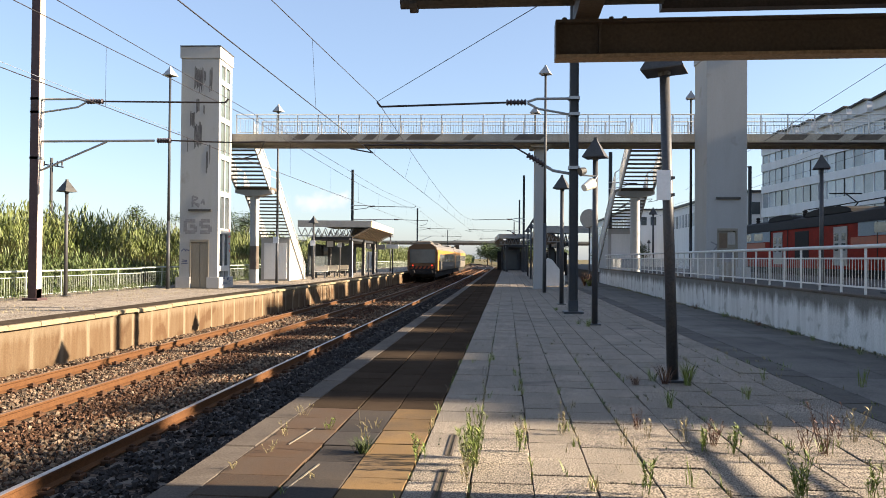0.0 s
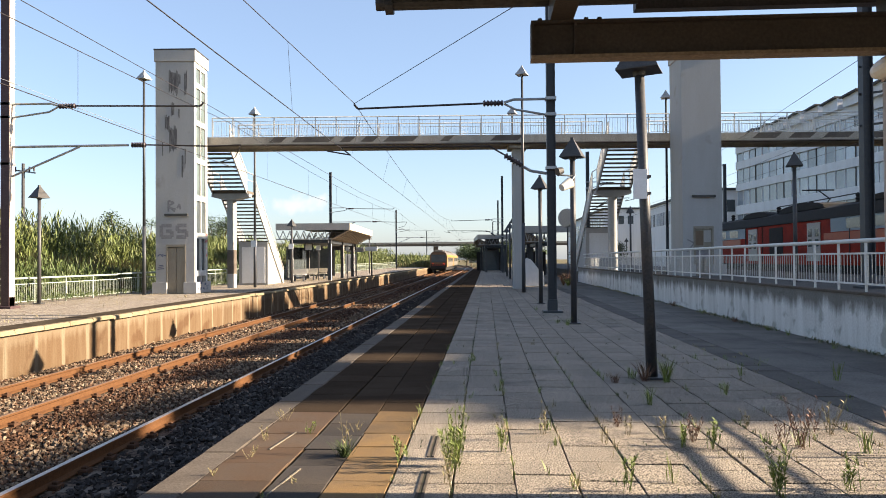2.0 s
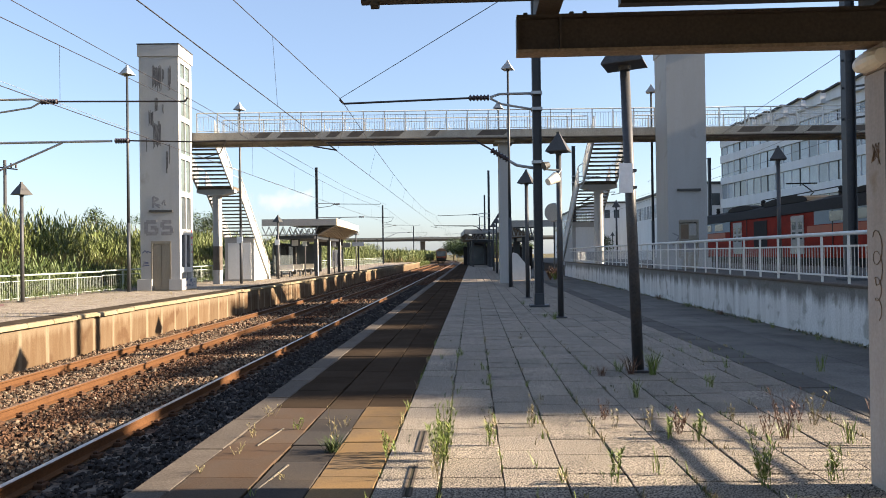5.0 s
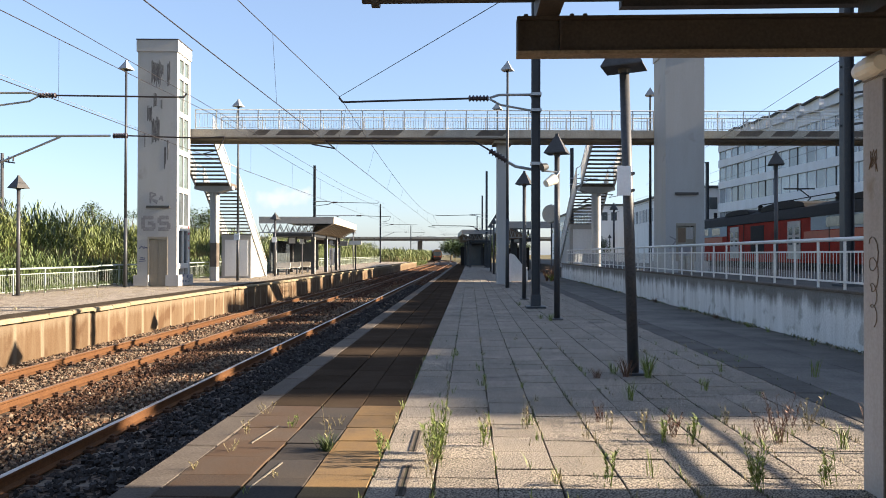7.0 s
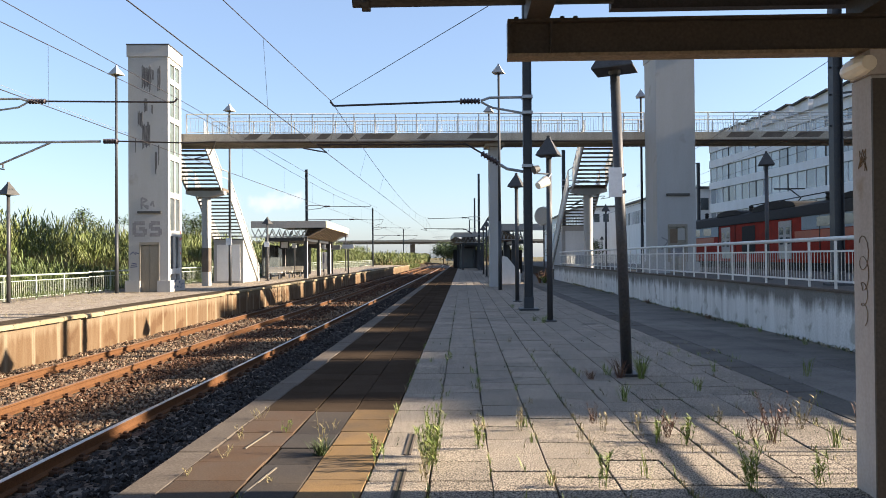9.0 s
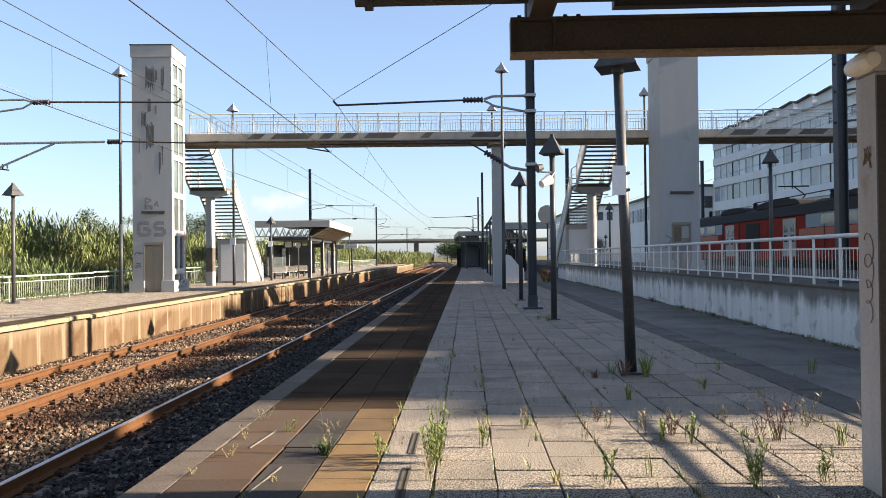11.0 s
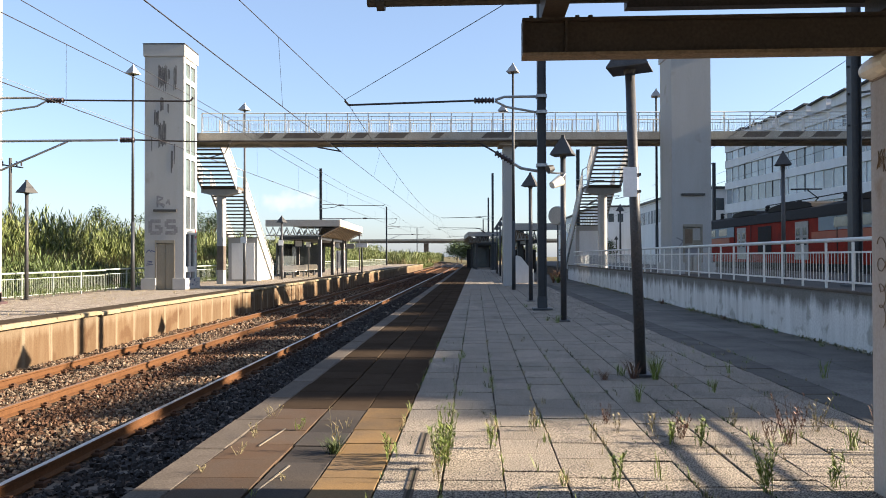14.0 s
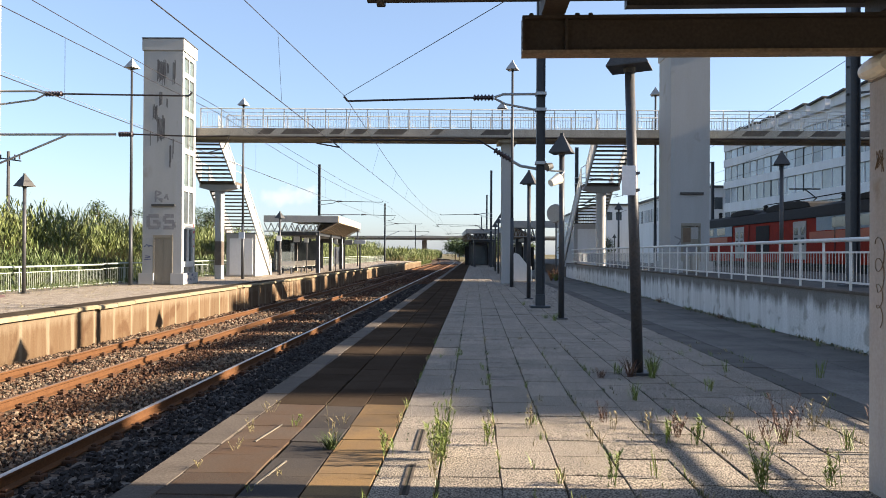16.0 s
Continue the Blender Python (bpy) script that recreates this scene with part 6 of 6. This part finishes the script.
part("side_board", Shape().box(-12.7, -11.2, 66.9, 67.0, 2.2, 2.62), "fascia", nb, "grey information board beside it")
part("post", Shape().box(-10.5, -10.38, 66.6, 66.72, 0, 2.75), "steel_dark", nb)
part("post", Shape().box(-12.0, -11.9, 67.0, 67.1, 0, 2.7), "steel_dark", nb)
ck = thing("platform_clock", (-13.05, 53.5, 2.5), "square white clock hung under the shelter roof", "clock")
part("case", Shape().box(-13.4, -12.72, 53.5, 53.62, 2.15, 2.72, 0.02), "steel_dark", ck)
part("face", Shape().box(-13.3, -12.82, 53.485, 53.5, 2.22, 2.65), "sign", ck)
part("hanger", Shape().box(-13.1, -13.02, 53.52, 53.6, 2.72, 2.95), "steel_dark", ck)
kb = thing("notice_board", (-14.7, 79, 0), "white notice board with dark torn posters", "notice board")
part("panel", Shape().box(-15.25, -14.15, 79, 79.12, 0.25, 2.1, 0.02), "plastic_white", kb)
for x in (-15.1, -14.3):
    part("leg", Shape().box(x - 0.05, x + 0.05, 79.0, 79.1, -0.02, 0.25), "steel_dark", kb)
for x, z0, z1 in ((-15.12, 0.9, 1.9), (-14.72, 0.5, 1.7), (-14.4, 1.1, 1.95)):
    part("poster", Shape().box(x, x + 0.2, 78.985, 79.0, z0, z1), "paint_grey", kb)
for y in (50.5, 53.5, 57, 60):
    b_ = thing("platform_bench", (-13.0, y, 0), "pale moulded seat on steel legs under the shelter", "bench", "benches under the shelter")
    part("seat", Shape().box(-13.5, -12.5, y - 0.22, y + 0.22, 0.42, 0.47, 0.02), "plastic_white", b_)
    part("backrest", Shape().box(-13.5, -12.5, y + 0.2, y + 0.25, 0.5, 0.85), "plastic_white", b_)
    for x in (-13.3, -12.7):
        part("leg", Shape().box(x - 0.03, x + 0.03, y - 0.15, y + 0.15, 0, 0.42), "steel_dark", b_)
ub = thing("stair_parapet", (2.55, 40, 0), "white slanted parapet of a subway stair", "parapet")
part("slab", Shape().prism([(2.05, -0.01), (3.1, -0.01), (3.1, 0.55), (2.85, 0.85), (2.4, 1.42), (2.18, 1.5), (2.05, 1.38)], 39.6, 39.9), "bandwhite", ub)
part("side_slab", Shape().box(2.9, 3.1, 39.9, 47, 0, 0.75), "bandwhite", ub)
dm = thing("platform_mirror", (4.62, 41.9, 0), "grey round convex mirror on a post, seen from behind", "mirror")
part("dish", Shape().tube((4.48, 41.75, 3.75), (4.58, 41.86, 3.75), 0.5, 0.54, n=28), "fascia", dm)
part("post", Shape().tube((4.62, 41.92, 0), (4.62, 41.92, 4.0), 0.04, n=8), "steel_dark", dm)
for x, y in ((-0.42, 5.72), (-0.42, 4.72), (-0.28, 9.5)):
    d_ = thing("drain_slot", (x, y, 0), "narrow dark drain slot let into the paving", "drain", "drain slots")
    part("frame", Shape().box(x - 0.028, x - 0.012, y - 0.32, y + 0.32, -0.01, 0.006).box(x + 0.012, x + 0.028, y - 0.32, y + 0.32, -0.01, 0.006), "coping", d_)
    part("slot", Shape().box(x - 0.012, x + 0.012, y - 0.32, y + 0.32, -0.01, 0.002), "joint", d_)
for x, y in ((-1.64, 5.85), (-1.33, 4.78)):
    d_ = thing("metal_strip", (x, y, 0), "worn pale metal strip in the dark slabs", "strip", "metal strips")
    part("strip", Shape().bar((x - 0.03, y - 0.28, 0.003), (x + 0.03, y + 0.28, 0.003), 0.011, 0.008), "metalstrip", d_)

# graffiti on the towers, as plain strokes
def strokes(parent, y, x, z, k, lines, material, label, w_=0.07):
    for i, (a, b, c, d) in enumerate(lines):
        o = y - 0.006 - 0.0008 * i
        u, v = Vector((x + a * k, o, z + b * k)), Vector((x + c * k, o, z + d * k))
        dr = (v - u).normalized()
        q = Vector((-dr.z, 0, dr.x)) * w_ / 2
        e = Vector((0, 0.005, 0))
        s = Shape().add([u - q, v - q, v + q, u + q, u - q + e, v - q + e, v + q + e, u + q + e],
                        [(0, 1, 2, 3), (7, 6, 5, 4), (0, 4, 5, 1), (1, 5, 6, 2), (2, 6, 7, 3), (3, 7, 4, 0)])
        part("graffiti_stroke", s, material, parent, label)


g5 = [(1, 1, 0.1, 1), (0.1, 1, 0.1, 0), (0.1, 0, 1, 0), (1, 0, 1, 0.5), (1, 0.5, 0.5, 0.5), (2.3, 1, 1.5, 1), (1.5, 1, 1.5, 0.5), (1.5, 0.5, 2.3, 0.5), (2.3, 0.5, 2.3, 0), (2.3, 0, 1.4, 0)]
strokes(tower_l, 33.0, -14.72, 2.55, 0.52, g5, "paint_grey", "grey sprayed block letters", 0.17)
strokes(tower_l, 33.0, -14.35, 3.7, 0.5, [(0, 0, 0, 1.0), (0, 1, 0.5, 0.8), (0.5, 0.8, 0, 0.5), (0, 0.5, 0.6, 0), (0.8, 0.3, 1.0, 0.7), (1.0, 0.7, 1.1, 0.2), (-0.1, 0.4, 0.7, 0.2)], "paint_grey", "grey sprayed tag", 0.08)
strokes(tower_l, 33.0, -14.85, 1.1, 0.3, [(0, 0, 1, 0.1), (0.1, 0.3, 0.9, 0.35), (0.2, 0.6, 0.9, 0.5), (0, 1.9, 0.4, 2.3), (0.4, 2.3, 0.8, 1.9), (0.7, 2.2, 1.3, 2.0)], "paint_blue", "small dark tags", 0.04)
def side_strokes(parent, x, y0, z0, n, material, seed, label, wide=1.4, tall_=2.6):
    rnd = random.Random(seed)
    for _ in range(n):
        y, z = y0 + rnd.random() * wide, z0 + rnd.random() * tall_
        part("graffiti_stroke", Shape().box(x, x + 0.006, y, y + rnd.uniform(0.03, 0.22), z, z + rnd.uniform(0.02, 0.12)), material, parent, label)


side_strokes(tower_l, -13.045, 33.1, 0.08, 14, "paint_blue", 5, "dark sprayed tags on the plinth", 1.4, 0.35)
side_strokes(tower_l, -13.165, 34.45, 0.6, 7, "paint_red", 6, "red sprayed marks beside the glazing", 0.12, 2.6)
strokes(tower_r, 33.0, 8.85, 0.75, 0.8, [(0, 0, 0.3, 0.6), (0.3, 0.6, 0.5, 0.1), (0.5, 0.1, 0.8, 0.7), (0.1, 1.2, 0.5, 1.7), (0.5, 1.7, 0.1, 1.9)], "paint_grey", "faint sprayed scrawl", 0.06)
for k, (a, b, c, d) in enumerate(((0.58, 0.92, 1.35, 2.0), (0.95, 1.27, 1.5, 2.05), (0.6, 1.2, 0.75, 1.2))):
    part("worn_patch", Shape().box(8.75 + a, 8.75 + b, 33.044 - 0.004 * k, 33.048, SIDE + c, SIDE + d), ("truss", "fascia", "paint_grey")[k], tower_r, "scraped and repainted patch on the lift door")
scr = Shape()
pts = []
for i in range(40):
    a = i * 0.6
    pts.append((2.431, BY - 0.01 + (0.05 if i < 20 else 0.035) * math.cos(a), 1.52 - 0.012 * i + (0.07 if i < 20 else 0.035) * math.sin(a)))
scr.path(pts, 0.0026, 4)
tag_pts = [(2.431, BY - 0.01 + 0.05 * math.sin(i * 1.9), 2.02 + 0.07 * math.sin(i * 2.7 + 1)) for i in range(14)]
scr.path(tag_pts, 0.0022, 4)
part("scribble", scr, "truss", cp, "thin scribbled loops")
# ---- paving, coping, panels and stones ----
rnd = random.Random(11)
W_, L_ = 0.402, 0.44


def slab_mesh(name, w_, l_, material, top=0.0, deep=0.03, c=0.004, gap=0.010):
    me = Shape().box(-w_ / 2 + gap / 2, w_ / 2 - gap / 2, -l_ / 2 + gap / 2, l_ / 2 - gap / 2, top - deep, top, c).mesh(name)
    me.materials.append(M[material])
    return me


columns = [(-1.66, 0.49, "browntile"), (-1.22, 0.37, "greytile"), (-0.835, 0.40, "yellowtile")]
columns += [(-0.63 + W_ * (k + 0.5), W_, "tile" if k != 10 else "slabdark") for k in range(11)]
rest = {}
for x, w_, m_ in columns:
    me = slab_mesh("paving_slab", w_, L_, m_, gap=0.011 if x > -0.7 else 0.008)
    # Shade-darkened copy of the slab for the edge columns.
    shade_me = slab_mesh("paving_slab", w_, L_, "shadetile", gap=0.006) if x < -0.7 else me
    offset = rnd.uniform(0, L_)
    for r in range(-50, 300):
        y = 2.6 + offset + r * L_
        tilt = (rnd.gauss(0, 0.25), rnd.gauss(0, 0.25))
        z = rnd.gauss(0, 0.0025)
        # From this y on, edge slabs take the copy darkened for shade.
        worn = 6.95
        if y < 8.6 and 3.4 < y:
            ob = piece("paving_slab", me if y < worn else shade_me, platform, (x + rnd.gauss(0, 0.003), y + rnd.gauss(0, 0.004), z))
            ob.rotation_euler = (radians(tilt[0]), radians(tilt[1]), radians(rnd.gauss(0, 0.35)))
        else:
            s = rest.setdefault(m_ if x > -0.7 or y < worn else "shadetile", Shape())
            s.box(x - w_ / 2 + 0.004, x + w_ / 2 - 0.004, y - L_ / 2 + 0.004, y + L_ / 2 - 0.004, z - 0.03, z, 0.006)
for m_, s in rest.items():
    stuff("paving_slabs", s, m_, "joined paving slabs farther along the platform", "paving")
wide_me = slab_mesh("concrete_slab", 1.0, 2.4, "slab", 0.0, 0.03, 0.006, 0.012)
for k in range(2):
    for r in range(-9, 52):
        piece("concrete_slab", wide_me, platform, (3.80 + 0.505 + 1.0 * k, 1.2 + 0.7 * k + r * 2.4, -0.004))
edge_me = slab_mesh("edge_slab", 0.27, 1.0, "coping", 0.0, 0.16, 0.015, 0.01)
for r in range(-18, 130):
    piece("edge_slab", edge_me, platform, (EDGE + 0.135, -2 + r * 1.0, rnd.gauss(0, 0.002)))
far_me = slab_mesh("coping_slab", 0.2, 1.05, "farcoping", 0.0, 0.10, 0.03, 0.012)
for r in range(-19, 134):
    piece("coping_slab", far_me, far_platform, (FAR_EDGE - 0.10, 0 + r * 1.05, rnd.gauss(0, 0.008)))
me = Shape().prism([(-0.04, -0.54), (0.03, -0.54), (0.036, -0.5), (0.036, -0.06), (0.043, -0.03), (0.043, 0.03), (0.036, 0.06), (0.036, 0.5), (0.03, 0.54), (-0.04, 0.54)], -1.2, -0.10, "z")
me = me.mesh("wall_panel")
me.materials.append(M["rustwall"])
for r in range(-19, 130):
    piece("wall_panel", me, far_platform, (FAR_EDGE - 0.17 + rnd.gauss(0, 0.002), 0.5 + r * 1.08, 0))


def rusty_share(x):
    """How far the brake dust has browned the stones at x: most of all beside the two middle rails."""
    d = np.min(np.abs(x[:, None] - np.array([c + s for c in TRACKS for s in (-0.868, 0.868)])), axis=1)
    beside = np.clip((0.5 - d) / 0.3, 0, 1)
    between = np.clip(1.25 - np.abs(x + 6.7) / 0.75, 0, 1)
    return np.clip(np.maximum(beside * 0.75, between), 0.25, 0.9)


def stones(count, x_range, y_range, size, seed, power, material="stone", label="grey and rust-brown crushed ballast stones between the rails", rusty=None):
    """Angular stones on the ballast: jittered boxes, each turned at random."""
    g = np.random.default_rng(seed)
    x = g.uniform(*x_range, count)
    if rusty is not None:
        share = rusty_share(x)
        x = x[g.random(count) < (share if rusty else 1 - share)]
        count = len(x)
    y = y_range[0] + (y_range[1] - y_range[0]) * g.random(count) ** power
    for c in TRACKS:
        for s in (-0.868, 0.868):
            near_rail = np.abs(x - c - s) < 0.10
            x = np.where(near_rail, x + np.where(x > c + s, 0.13, -0.13), x)
    z = -1.095 + g.uniform(-0.01, 0.05, count) - 0.02 * (np.abs(x + 4.08) < 0.7)
    for c in TRACKS:
        for s in (-0.868, 0.868):
            z -= 0.05 * (np.abs(x - c - s) < 0.27)
    base = np.array([(i, j, k) for k in (-1, 1) for i, j in ((-1, -1), (1, -1), (1, 1), (-1, 1))], float)
    v = base[None] * g.uniform(0.55, 1.1, (count, 8, 3)) * (size * g.uniform(0.6, 1.35, (count, 1, 1)) / 2) * g.uniform(0.65, 1.2, (count, 1, 3))
    q = g.normal(size=(count, 4))
    q /= np.linalg.norm(q, axis=1)[:, None]
    a, b, c, d = q.T
    rot = np.stack([1 - 2 * (c * c + d * d), 2 * (b * c - a * d), 2 * (b * d + a * c), 2 * (b * c + a * d), 1 - 2 * (b * b + d * d), 2 * (c * d - a * b), 2 * (b * d - a * c), 2 * (c * d + a * b), 1 - 2 * (b * b + c * c)], 1).reshape(-1, 3, 3)
    v = np.einsum("nij,nkj->nki", rot, v) + np.stack([x, y, z], 1)[:, None]
    quads = np.array([(3, 2, 1, 0), (4, 5, 6, 7), (0, 1, 5, 4), (1, 2, 6, 5), (2, 3, 7, 6), (3, 0, 4, 7)])
    f = (quads[None] + 8 * np.arange(count)[:, None, None]).reshape(-1, 4)
    me = bpy.data.meshes.new("ballast_stones")
    me.from_pydata(v.reshape(-1, 3).tolist(), [], f.tolist())
    me.materials.append(M[material])
    return tagged(new("ballast_stones", me), label, "ballast", kind="stuff")


stones(50000, (-10.25, -4.9), (4.5, 24), 0.05, 1, 1.0, rusty=False)
stones(50000, (-10.25, -4.9), (4.5, 24), 0.047, 5, 1.0, "stone_brown", "rust-brown crushed stones beside the rails", True)
# Darker stones fill the nearer track, below the platform edge.
stones(15000, (-5.0, -2.3), (3.5, 21), 0.055, 3, 1.0, "stone_dark", "near-black ballast stones below the platform edge")
stones(16000, (-10.25, -4.9), (24, 60), 0.075, 2, 1.6, "stone_brown", "rust-brown ballast stones farther along", True)
stones(11000, (-10.25, -4.9), (24, 60), 0.075, 7, 1.6, "stone", "pale ballast stones farther along", False)
stones(6000, (-4.9, -2.3), (21, 60), 0.085, 4, 1.6, "stone_dark", "near-black ballast stones farther along")
stones(7000, (-10.25, -2.3), (60, 170), 0.14, 6, 1.3, "stone_brown", "rust-brown ballast stones in the distance")
# ---- what moves ----
def motions():
    tails, leads = [], []
    for i in range(33):
        t = i * 0.5
        y = 72 + 29 * t - 0.55 * t * t
        for rows, s in ((tails, y), (leads, y + 24.2)):
            a, b = bend(s), bend(s + 24)
            rows.append((t, pose(TRACKS[1] + a, s, RAIL, 0, 0, math.degrees(-math.atan2(b - a, 24)) )))
    walk(tail_car, tails)
    walk(lead_car, leads)


motions()
